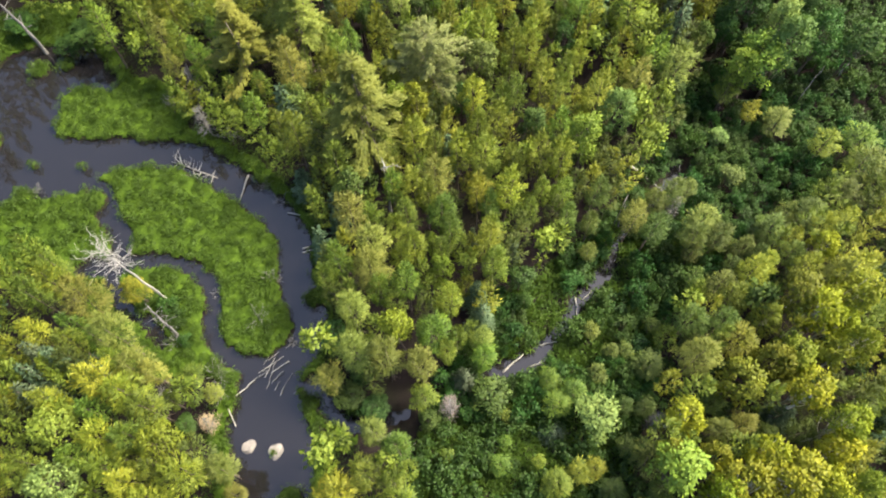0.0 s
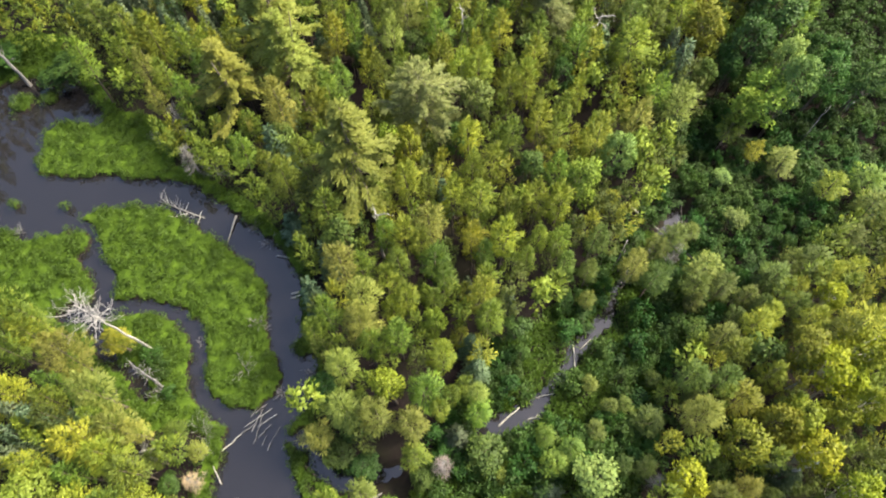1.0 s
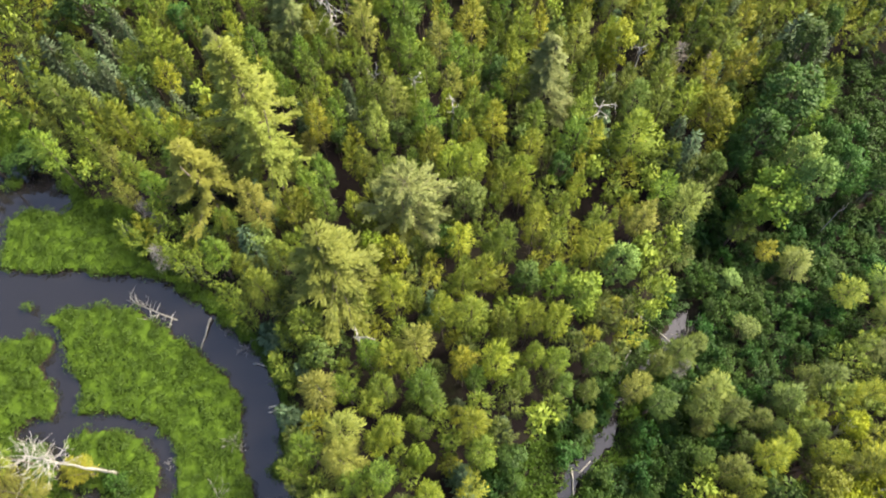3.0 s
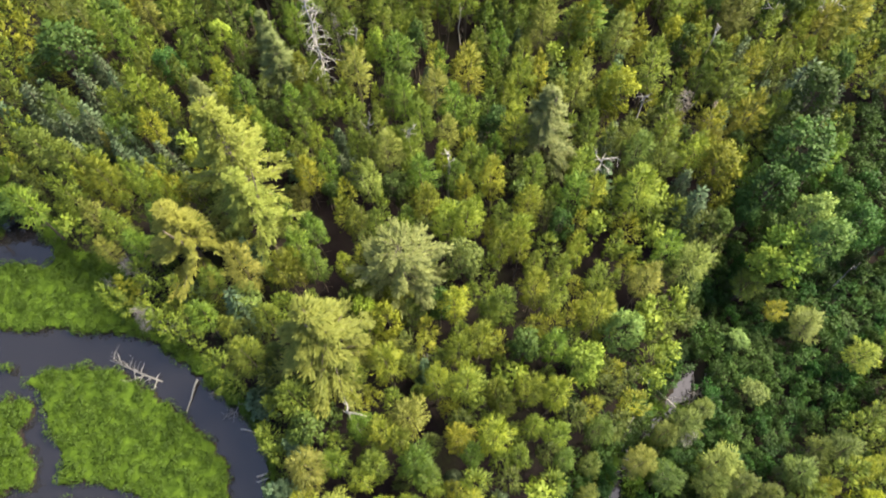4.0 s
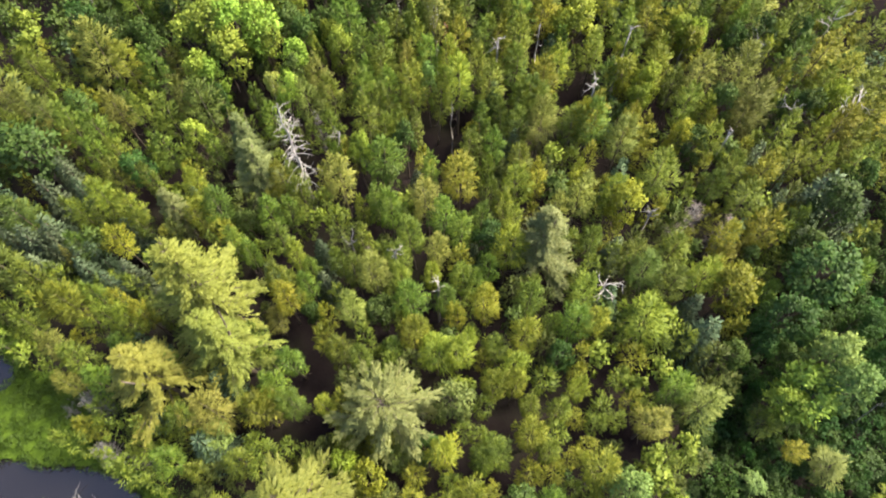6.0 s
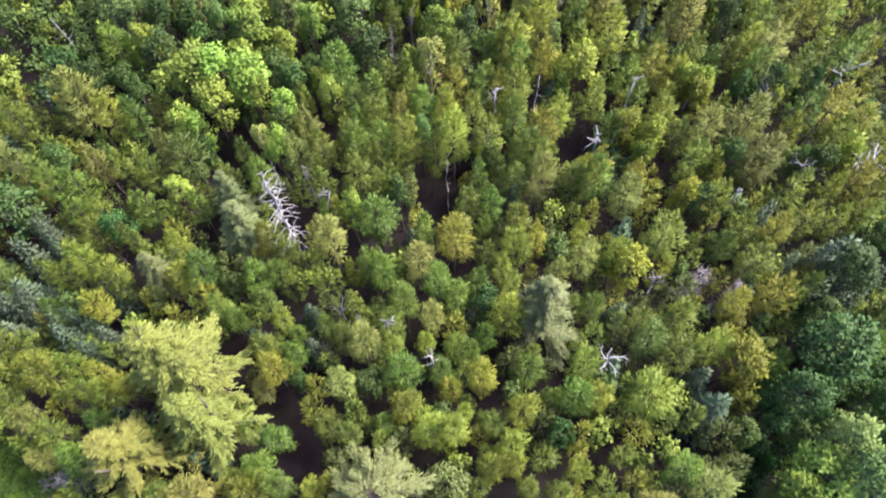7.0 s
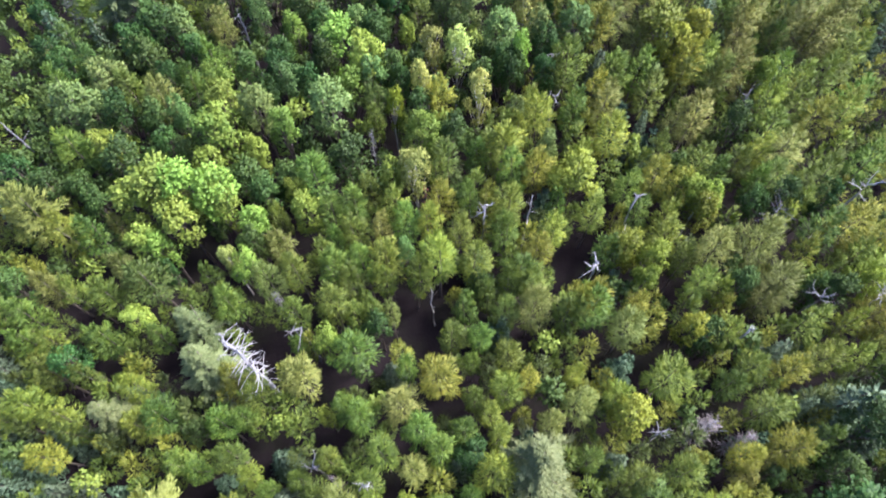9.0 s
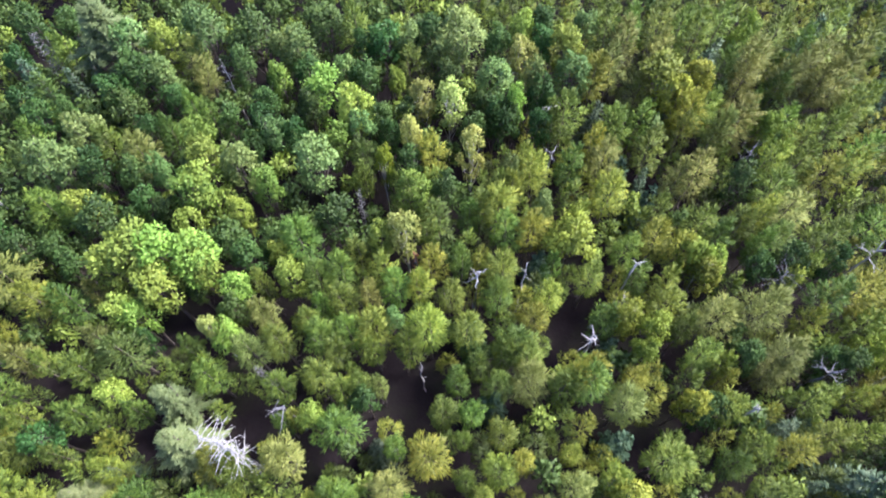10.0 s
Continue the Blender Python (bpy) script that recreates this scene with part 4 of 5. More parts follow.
stand("s", [
    (-20.52, 42.39, 5.79, 0.519), (-19.63, 46.26, 5.76, 0.616), (-19.09, 43.11, 5.99, 0.558), (-6.753, 44.92, 4.85, 0.579),
    (-6.398, 42.76, 4.85, 0.567), (3.849, 44.63, 4.85, 0.461), (13.04, 44.71, 5.76, 0.565), (24.23, 47.72, 6.46, 0.457),
    (26.62, 47.87, 8.54, 1.02), (28.51, 46.13, 7.88, 0.655), (-29.8, 48.1, 6.2, 0.93), (-25.95, 51.39, 6.84, 0.634),
    (-25.56, 48.68, 6.67, 0.775), (-24.59, 50.29, 7.03, 0.703), (-23.84, 49.07, 6.4, 0.469), (-15.69, 48.99, 6.08, 0.392),
    (-0.2562, 50.17, 5.19, 0.602), (6.773, 52.79, 6.51, 0.48), (23.29, 51.07, 7.62, 0.576), (17.27, 67.67, 7.17, 0.448),
    (-26.82, 76.65, 7.79, 0.808), (-23.29, 75.55, 7.83, 0.599), (-21.74, 76.61, 7.78, 0.484), (14.44, 72.77, 7.15, 0.705),
])
stand("s", [
    (22.81, 77.2, 7.75, 0.886), (23.78, 78.21, 7.78, 0.65), (31.19, 79.79, 8.29, 0.733),
])
stand("l", [
    (12.94, 5.172, 7.07, 1.52), (-23.51, 7.674, 6.25, 1.48), (9.464, 27.09, 8.13, 1.23), (21.98, 34.21, 6.42, 1.14),
    (23.21, 34.51, 7.18, 1.8), (-15.61, 52.96, 7.34, 0.873), (-4.077, 51.56, 7.43, 0.858), (-16.06, 58.12, 8.53, 1.07),
    (-15.16, 57.79, 7.95, 1), (-13.77, 59.44, 9.05, 1.5), (-9.475, 56.45, 7.72, 0.994), (-9.11, 59.72, 7.86, 1.02),
    (-19.86, 65.19, 8.63, 0.951), (-16.89, 60.74, 9.05, 1.37), (-15.53, 61.17, 9.91, 1.85), (-13.41, 61.45, 9.97, 1.6),
    (-13.06, 64.13, 7.91, 1.07), (-12.61, 65.92, 9.52, 1.43), (-11.46, 60.97, 9.72, 1.57), (-11.21, 60.51, 8.54, 1.02),
    (-9.727, 64.82, 8.51, 0.834), (-6.904, 62.3, 7.25, 0.759), (-5.918, 60.18, 8.45, 1.02), (-0.3662, 62.87, 8.55, 0.928),
])
stand("l", [
    (25.15, 60.21, 7.15, 0.74), (-12.83, 70.26, 9.5, 1.1), (-12.63, 69, 8.96, 1.25), (-12.07, 66.15, 9.27, 1.56),
    (-7.861, 66.3, 9.17, 1.06), (-3.66, 70.49, 8.34, 1.13), (1.883, 66.11, 8.76, 1.21), (-7.971, 75.29, 8.67, 0.86),
    (-4.605, 74.04, 9.23, 1.53), (-2.631, 72.02, 9.64, 1.34), (0.1148, 75.44, 8.04, 0.633), (8.576, 72.88, 9.31, 0.753),
    (12.71, 77.48, 9.41, 1.25), (-16.46, 78.4, 9.17, 1.2), (9.264, 79.02, 9.42, 0.994),
])
stand("yg", [
    (22.29, 3.929, 7.79, 0.879), (-16.89, 6.667, 6.53, 1.2), (13.03, 6.2, 5.81, 0.793), (15.18, 6.087, 5.91, 0.79),
    (17.3, 10.24, 6.58, 1.3), (19.31, 11.3, 6.95, 1.14), (20.63, 11.6, 7.05, 1.14), (22.56, 11.59, 7.08, 0.979),
    (-3.088, 13.51, 7.51, 0.997), (-0.614, 17.65, 6.68, 0.777), (21.86, 15.62, 7.15, 1.36), (-2.333, 29.61, 8.02, 0.915),
    (-3.713, 30.28, 7.54, 1), (19.78, 40.96, 7.81, 1.46), (14.02, 46.97, 8.22, 1.24), (17.83, 52.21, 7.87, 0.851),
    (14.67, 57.76, 8.08, 1.06), (15.48, 55.4, 7.85, 0.87), (16.32, 56.89, 8.09, 0.985), (29.59, 54.97, 7.77, 0.865),
    (11.88, 63.09, 8.54, 1.63), (19.48, 61.52, 7.69, 1.11), (19.99, 60.04, 7.62, 1.03), (20.35, 61.24, 7.7, 1.04),
])
stand("yg", [
    (25.51, 70.6, 8.46, 0.933), (18.91, 75.04, 9.04, 1.85), (19.83, 73.63, 9.08, 1.22), (21.41, 74.96, 8.98, 1.16),
    (25.8, 79.38, 8.86, 0.724),
])
stand("dp", [
    (-22.16, 4.289, 7.64, 1.2), (9.076, 8.573, 3.85, 1.43), (11.77, 29.21, 8.03, 1.19), (20.44, 29.86, 2.35, 0.788),
    (20.72, 26.2, 2.85, 0.905), (-12.01, 32.33, 4.85, 1.08), (2.444, 34.15, 7.52, 1.23), (24.89, 34.54, 9.18, 1.36),
    (24.44, 36.58, 8.95, 1.29), (0.6287, 57.51, 7.73, 0.644), (9.993, 64.98, 8.37, 0.758), (-22.43, 67.99, 9.42, 1.58),
    (-21.08, 67.73, 8.76, 1.38), (-20.85, 70.78, 8.84, 1.42), (-15.15, 67.74, 8.54, 0.804), (-9.672, 67.67, 9.68, 1.21),
    (-7.742, 70.55, 8.62, 1.12), (-4.767, 67.84, 9.67, 1.57), (-1.752, 71.23, 8.87, 1.05), (8.025, 67.76, 8.62, 0.726),
    (-18.57, 77.89, 9.61, 1.38), (-16.33, 76.09, 8.42, 1.11), (-10.63, 76.28, 8.99, 0.863), (-3.581, 75.76, 8.64, 0.864),
])
stand("dp", [
    (3.29, 77.45, 8.73, 1.27), (6.981, 75.34, 9, 1.32), (9.874, 75.26, 9.06, 0.967), (12.86, 75.59, 8.7, 1.33),
    (-13.68, 79.22, 10.1, 1.58), (-7.775, 78.37, 8.66, 1.21), (-6.657, 78, 9.03, 1.35), (1.07, 78.78, 8.67, 1.13),
    (5.067, 78.24, 10, 1.8), (14.28, 80.2, 8.67, 1.02),
])
stand("gt", [
    (-15.57, 8.6, 2.35, 0.781),
])
stand("d", [
    (-16.96, 8.35, 1.85, 0.716), (-6.415, 9.998, 2.35, 1.08), (-5.723, 11.69, 2.85, 0.903), (-4.945, 9.278, 2.35, 0.998),
    (-1.359, 8.533, 2.85, 0.699), (2.529, 10.03, 2.85, 1.24), (-7.876, 14.3, 1.85, 1.06), (4.786, 17.98, 3.85, 0.939),
    (5.181, 16.48, 2.85, 0.529), (-6.684, 23.52, 7.05, 1.15), (6.042, 28.48, 6.73, 1.07), (0.7557, 31.53, 5.62, 0.942),
    (16.97, 32.83, 4.85, 0.965), (-32.2, 40, 2.6, 1.19), (-30.7, 40.6, 3, 1.43), (-6.955, 40.34, 4.85, 0.665),
    (-2.183, 40.09, 6.37, 0.998), (8.926, 36.87, 6.56, 0.856), (19.72, 37.07, 6.06, 0.865), (21.25, 39.01, 5.79, 0.781),
    (21.58, 37.79, 6.1, 0.87), (22.69, 38.96, 8.01, 1.52), (23.09, 37.42, 4.85, 0.855), (25.09, 41.27, 9.02, 2.1),
])
stand("d", [
    (25.21, 37.41, 4.85, 0.854), (27.9, 38.89, 7.07, 1.03), (28.1, 36.4, 7.5, 1.29), (31.4, 36.3, 6.7, 1.52),
    (-36.5, 42.1, 2.2, 1.46), (-11.48, 46.51, 5.98, 0.767), (4.723, 45.11, 6.75, 1.04), (21.94, 44.07, 5.65, 0.673),
    (24.95, 42.57, 4.85, 0.524), (25.65, 43.78, 6.68, 1.09), (27.24, 46.58, 8.46, 1.52), (28.6, 43.99, 7.02, 0.798),
    (-26.68, 51.08, 8.54, 2.06), (-19.48, 50.5, 7.13, 1.09), (-0.9984, 52.68, 7.14, 0.871), (19, 51.85, 7.08, 1.1),
    (30.08, 49.27, 7.58, 0.944), (-24.81, 55.78, 6.87, 1.08), (-14.78, 56.47, 6.9, 0.651), (-12.34, 59.99, 5.86, 0.764),
    (-9.36, 58.16, 7.59, 0.906), (5.45, 55.58, 6.75, 0.716), (21.28, 55, 7.89, 0.969), (26.25, 54.76, 7.45, 0.87),
])
stand("d", [
    (27.35, 54.57, 7.91, 1.03), (-26.06, 63.3, 7.62, 1.15), (-25.15, 62.29, 6.73, 1.16), (-23.37, 62.39, 7.92, 1.13),
    (-21.67, 62.98, 7.03, 1.08), (-20.19, 61.55, 7.05, 0.949), (-18.76, 64.11, 8.45, 1.44), (-17.09, 64.9, 6.78, 0.865),
    (-16.13, 65.75, 7.62, 0.975), (-14.38, 65.09, 7.84, 0.964), (-10.31, 62.94, 7.61, 1.29), (-8.9, 61.34, 7.97, 1.11),
    (-7.245, 62.83, 7.67, 0.946), (-3.441, 64.41, 8.47, 1.4), (23.23, 60.85, 7.67, 0.921), (25.31, 61.04, 8.02, 1.1),
    (27.94, 61.07, 7.87, 0.918), (-19.39, 67.87, 8.92, 1.23), (-16.87, 67.54, 8.27, 1.03), (-16.68, 71.18, 8.19, 0.951),
    (-9.28, 69.57, 8.04, 0.938), (-9.104, 71.75, 8.27, 1.14), (-6.362, 70.85, 8.19, 0.946), (0.1011, 70.61, 8.38, 0.827),
])
stand("d", [
    (1.441, 68.74, 8.15, 0.927), (3.483, 66.65, 8.41, 1.08), (5.743, 70.99, 8.42, 0.941), (8.061, 71.72, 8.04, 1.07),
    (10.26, 71.15, 8.46, 0.941), (22.8, 66.39, 8.98, 1.06), (-27.69, 77.7, 7.85, 1.02), (-26.42, 73.9, 7.88, 1.18),
    (-24.75, 72.44, 8.05, 1.08), (-23.62, 73.49, 7.75, 0.982), (-19.45, 74.17, 8.96, 1.16), (-18.84, 73.25, 8.17, 1.32),
    (-17.9, 75.77, 8.8, 1.49), (-15.49, 74.16, 7.67, 0.988), (-11.28, 72.22, 7.61, 0.971), (-9.098, 73.98, 7.81, 0.982),
    (-6.114, 76.67, 8.16, 1.12), (-5.688, 72.78, 8.61, 1.07), (-2.022, 75.46, 8.4, 1.18), (-0.7049, 72, 8.39, 0.952),
    (1.171, 72.65, 8.14, 0.962), (4.27, 75.48, 8.24, 1.1), (6.56, 72.98, 8.26, 1), (7.288, 72.29, 8.53, 1.06),
])
stand("d", [
    (10.42, 73.7, 8.52, 1), (-27.46, 80.7, 8.59, 1.24), (-24.68, 81.2, 7.78, 1.05), (-10.58, 79.45, 9.21, 1.77),
    (-5.106, 80.44, 8.7, 1.56), (-1.755, 78.4, 8.5, 1.13), (-0.4918, 78.4, 9.09, 1.35), (2.689, 79.02, 8.96, 1.2),
    (7.496, 78.19, 8.61, 1.12), (10.81, 80.16, 8.74, 1.14), (10.88, 78.09, 8.68, 1.04),
])
stand("gp", [
    (-0.1272, 9.236, 4.35, 0.851), (-3.004, 43.4, 6.75, 0.439), (18.45, 46.78, 6.83, 1.01), (20.47, 45.84, 6.48, 0.823),
    (-23.23, 68.8, 8.69, 0.737),
])
stand("y", [
    (14.96, 3.873, 7.08, 1.05), (16.27, 4.362, 7.75, 1.63), (18.08, 5.76, 7.01, 1.07), (18.78, 4.725, 8.2, 1.61),
    (20.91, 4.27, 7.27, 1.19), (21.58, 5.853, 7.32, 1.06), (13.94, 8.457, 5.58, 1.18), (20.82, 9.406, 7.24, 1.27),
    (22.42, 7.52, 7.99, 1.22), (22.75, 14.46, 7.48, 1.27), (23.99, 13.79, 6.69, 1.01), (24.45, 12.07, 7.97, 0.963),
    (24.68, 15.11, 7.91, 1.4), (24.94, 19.41, 5.6, 0.928), (-0.4461, 68.31, 8.8, 0.656),
])
stand("g", [
    (12.79, 8.395, 3.85, 0.68), (16.04, 23.5, 3.85, 0.576), (-20.2, 34.57, 4.65, 0.952), (-19.23, 31.7, 3.45, 0.949),
    (-7.2, 54.34, 6.6, 0.498), (-1.864, 65.67, 7.79, 0.465), (-25.03, 77.19, 9.61, 0.784),
])
stand("pg", [
    (-16.5, 47.44, 7.9, 1.19), (8.1, 44.2, 10, 1.95), (-12.46, 52.87, 8.81, 1.16), (-11.22, 49.81, 9.12, 1.56),
    (-21.05, 78.55, 11.3, 2.69),
])
stand("lp", [
    (-10.68, 56.94, 7.5, 0.717), (1.142, 62.96, 9.09, 1.1), (1.449, 70.31, 8.85, 0.742), (5.491, 68.94, 9.21, 0.908),
    (1.806, 72.85, 9.43, 0.939), (4.06, 72.91, 8.8, 1.14), (9.027, 77.01, 8.74, 1.19),
])
stand("gr", [
    (1.935, 60.78, 7.97, 0.368),
])
stand("p", [
    (-5.85, 28.4, 12.9, 2.7), (-15.45, 35.6, 10.2, 2.2), (-12.3, 40.2, 14.9, 2.35), (-11.3, 37.3, 11.2, 1.9),
])
stand("pw", [
    (-1.5, 33.3, 9.9, 2.3),
])

# ---- understory trees between the tall ones ----
def in_thicket(x, y):
    """The wet alder ground beside the creek."""
    edge = np.interp(y, [0, 8, 12, 17, 22, 28, 36, 44, 52], [-3, -2, 0, 3, 10, 15.5, 19.5, 24, 30])
    return x > edge and y < 50 and x < np.interp(y, [0, 8, 16, 24, 30], [10, 12, 15, 24, 45])


MARSH = [(-27, 33.6, 6.0, 4.0), (-18.2, 23, 7.2, 6.2), (-20.5, 16.5, 5.5, 5.0), (-30, 23, 7.0, 3.4), (-12.5, 15.5, 3.0, 4.0), (-36.5, 31, 2.0, 3.0), (-34, 39, 3.4, 1.6), (-24, 26.5, 3.5, 3.0)]


def in_marsh(x, y):
    return any(((x - cx) / rx) ** 2 + ((y - cy) / ry) ** 2 < 1 for cx, cy, rx, ry in MARSH)


def room(x, y, r, k):
    t = TREES[:planted]
    return not np.any((x - t[:, 0]) ** 2 + (y - t[:, 1]) ** 2 < (k * (r + t[:, 2])) ** 2)


def grove(name, code, maker, spots, label, category):
    """Many small plants that nobody could count, as one sheet of sprays."""
    shapes = [maker(500 + i) for i in range(4)]
    V, F, N, o = [], [], [], 0
    for x, y, h, r in spots:
        (v, f, n), t = shapes[int(rng.integers(4))], rng.uniform(0, 6.28)
        turn = np.array([[math.cos(t), -math.sin(t), 0], [math.sin(t), math.cos(t), 0], [0, 0, 1]])
        V.append((v * (r, r, h)) @ turn.T + (x, y, float(height(x, y))))
        N.append(n @ turn.T)
        F.append(f + o)
        o += len(v)
    return tagged(new(name, leafy_mesh(name, (np.concatenate(V), np.concatenate(F), np.concatenate(N)), LEAF[code])), label, category, kind="stuff")


def scaled(crown, h, r):
    v, f, n = crown
    return v / np.array([r, r, h]), f, n


def young_cedar(seed):
    return scaled(cedar_shapes(seed, 4.6, 0.95, 0.55, 0.42, 1.1)[1], 4.6, 0.95)


def young_leafy(seed):
    return scaled(broadleaf_shapes(seed, 4.6, 0.95, 13, leaves=19)[1], 4.6, 0.95)


def young_fir(seed):
    return scaled(fir_shapes(seed, 4.6, 1.2, 2.0)[1], 4.6, 0.9)


def young_alder(seed):
    return scaled(shrub_shapes(seed, 2.0, 1.0, 12, 22, 0.21)[1], 2.0, 1.0)


GAPS = [(1.9, 53.7, 1.7), (12.1, 58.1, 1.6), (-11.6, 42.2, 1.3), (-8.6, 38.1, 1.7), (-9.7, 36.9, 1.4), (-6.9, 26.6, 1.4), (-6.5, 33.9, 1.2), (-8.9, 51.2, 1.2), (-12.4, 57.9, 1.2)]  # bare dark forest floor: x, y, radius
small = {"c": [], "cg": [], "ck": [], "d": [], "l": [], "s": []}
for tries, tall, spacing in ((9000, (4.9, 6.6), 0.66), (9000, (2.6, 4.4), 0.66)):
    for _ in range(tries):
        x, y = rng.uniform(-42, 45), rng.uniform(-1, 95)
        if abs(x - 1.5) > 43 or in_thicket(x, y) or in_marsh(x, y) or shore_at(x, y) < (1.1 if x < -7 and y > 7 else 0.8):
            continue
        r = rng.uniform(0.6, 1.0)
        if not room(x, y, r, spacing) or any(math.hypot(x - gx0, y - gy0) < gr + r for gx0, gy0, gr in GAPS):
            continue
        code = str(rng.choice(["c"] * 9 + ["cg"] * 4 + ["ck"] * 3 + ["d", "l", "s"]) if y < 62 or x > 6 else rng.choice(["d", "d", "c", "l", "d", "d"]))
        small[code].append((x, y, rng.uniform(*tall) + (2.0 if abs(x - 2) > 34 + 0.07 * max(0, y - 45) else 0), r))
        note(x, y, r)
grove("conifer_saplings", "c", young_cedar, small["c"], "young olive-green conifers filling gaps in the forest", "saplings")
grove("dark_saplings", "ck", young_cedar, small["ck"], "young dark olive conifers in the shade of the forest", "saplings")
grove("golden_saplings", "cg", young_cedar, small["cg"], "young golden-green conifers filling gaps in the forest", "saplings")
grove("lime_saplings", "l", young_leafy, small["l"], "young bright green maples under the canopy", "saplings")
grove("leafy_saplings", "d", young_leafy, small["d"], "young green broadleaf saplings under the canopy", "saplings")
grove("fir_saplings", "s", young_fir, small["s"], "young blue-green firs under the canopy", "saplings")

# alder thicket, with sedge openings beside the creek
OPENINGS = [(6.4, 18.4, 1.9, 2.2), (6.0, 15.6, 1.5, 1.5), (11.6, 18.6, 0.9, 1.2), (8.6, 13.0, 1.7, 1.2), (5.3, 6.4, 1.8, 1.4), (2.9, 4.6, 1.5, 1.2)]
shrubs, rest = 0, []
for _ in range(12000):
    x, y = rng.uniform(-4, 40), rng.uniform(-1, 50)
    open_ground = in_thicket(x, y)
    if not (open_ground or (x > 9 and y < 31)) or shore_at(x, y) < 0.45:
        continue
    r = rng.uniform(0.6, 1.15)
    if any(((x - cx) / rx) ** 2 + ((y - cy) / ry) ** 2 < 1 for cx, cy, rx, ry in OPENINGS):
        continue
    if not room(x, y, r, 0.44 if open_ground else 0.5):
        continue
    if open_ground and shrubs < 290 and 9 < y < 44 and x < 33:
        plant("alder", x, y, rng.uniform(1.2, 2.5), r)
        shrubs += 1
    else:
        rest.append((x, y, rng.uniform(1.2, 2.5), r))
        note(x, y, r)
grove("alder_thicket", "alder", young_alder, rest, "dark green alder brush filling the wet hollow", "shrubs")

# ---- moss mat of the marsh ----
mx, my = np.meshgrid(np.arange(-44, -6, 0.16), np.arange(3, 46, 0.16))
md = shore(mx, my)
swamp = (md < np.where(mx > -13.5, 0.7, 1.3)) | ((mx < -33) & (md < 5))
for cx, cy, rx, ry in MARSH:
    swamp |= ((mx - cx) / rx) ** 2 + ((my - cy) / ry) ** 2 < 1
swamp &= md > 0.03
mounds = 0.07 * np.sin(4.1 * mx + 1.9 * np.sin(2.7 * my)) * np.sin(3.7 * my + 1.3 * np.sin(3.1 * mx)) + 0.05 * np.sin(7.9 * mx + 2.0 * np.sin(5.3 * my)) * np.sin(8.3 * my)
mz = height(mx, my) + np.minimum(0.12, 0.03 + md * 0.4) + (mounds + 0.05) * np.clip(md, 0.25, 1)
mi = np.arange(mx.size).reshape(mx.shape)
cells = np.stack([mi[:-1, :-1], mi[:-1, 1:], mi[1:, 1:], mi[1:, :-1]], -1)[swamp[:-1, :-1] & swamp[:-1, 1:] & swamp[1:, 1:] & swamp[1:, :-1]]
used, back_to = np.unique(cells, return_inverse=True)
moss_mat = new("moss_mat", mesh_of("moss_mat", np.stack([mx, my, mz], -1).reshape(-1, 3)[used], back_to.reshape(-1, 4), MOSS, True))
tagged(moss_mat, "spongy bright green moss covering the marsh and its banks", "moss", kind="stuff")

# ---- low marsh shrubs and sedges ----
def carpet(name, code, spots, label, category):
    me = leafy_mesh(name, spots, LEAF[code])
    return tagged(new(name, me), label, category, kind="stuff")


P, D, N = [], [], []
g = np.random.default_rng(21)
tufts = [(ix + dx, iy + dy) for ix, iy, ir in ISLETS for dx, dy in g.normal(size=(4 if ir < 0.3 else 14, 2)) * ir * 0.5]
n = 0
while n < 3700:
    x, y = tufts.pop() if tufts else (g.uniform(-44, -6), g.uniform(3, 46))
    d = max(shore_at(x, y), 0.1 if tufts else -1)
    if d < 0.02 or not (in_marsh(x, y) or d < 1.3 or (x < -33 and d < 5)):
        continue
    swell = 0.10 * math.sin(1.9 * x + 1.1 * math.sin(1.7 * y)) * math.sin(2.1 * y)
    c = np.array([x, y, max(float(height(x, y)), 0.0) + g.uniform(0.16, 0.34) + swell * min(1, max(d, 0))])
    m, cr = 42, g.uniform(0.24, 0.44)
    o = unit(g.normal(size=(m, 3)) + (0, 0, 0.7))
    P.append(c + o * cr * g.uniform(0.55, 1.0, (m, 1)))
    D.append(o * 0.7 + g.normal(size=(m, 3)) * 0.5 + (0, 0, 0.5))
    N.append(o * 0.8 + (0, 0, 0.55))
    n += 1
n = 0
while n < 15000:  # moss and sedge under the shrubs
    x, y = g.uniform(-44, -6), g.uniform(2, 46)
    d = shore_at(x, y)
    if d < 0.04 or not (in_marsh(x, y) or d < 3.2):
        continue
    m = 3
    P.append(np.array([x, y, float(height(x, y)) + 0.02]) + g.normal(size=(m, 3)) * (0.09, 0.09, 0.03))
    D.append(g.normal(size=(m, 3)) + (0, 0, 0.45))
    N.append(np.tile((0.0, 0.0, 1.0), (m, 1)))
    n += 1
carpet("marsh_shrubs", "marsh", sprays(np.concatenate(P), np.concatenate(D), 0.125, 0.07, 0.1, g, np.concatenate(N)), "low bright green marsh shrubs crowding the pond banks", "shrubs")

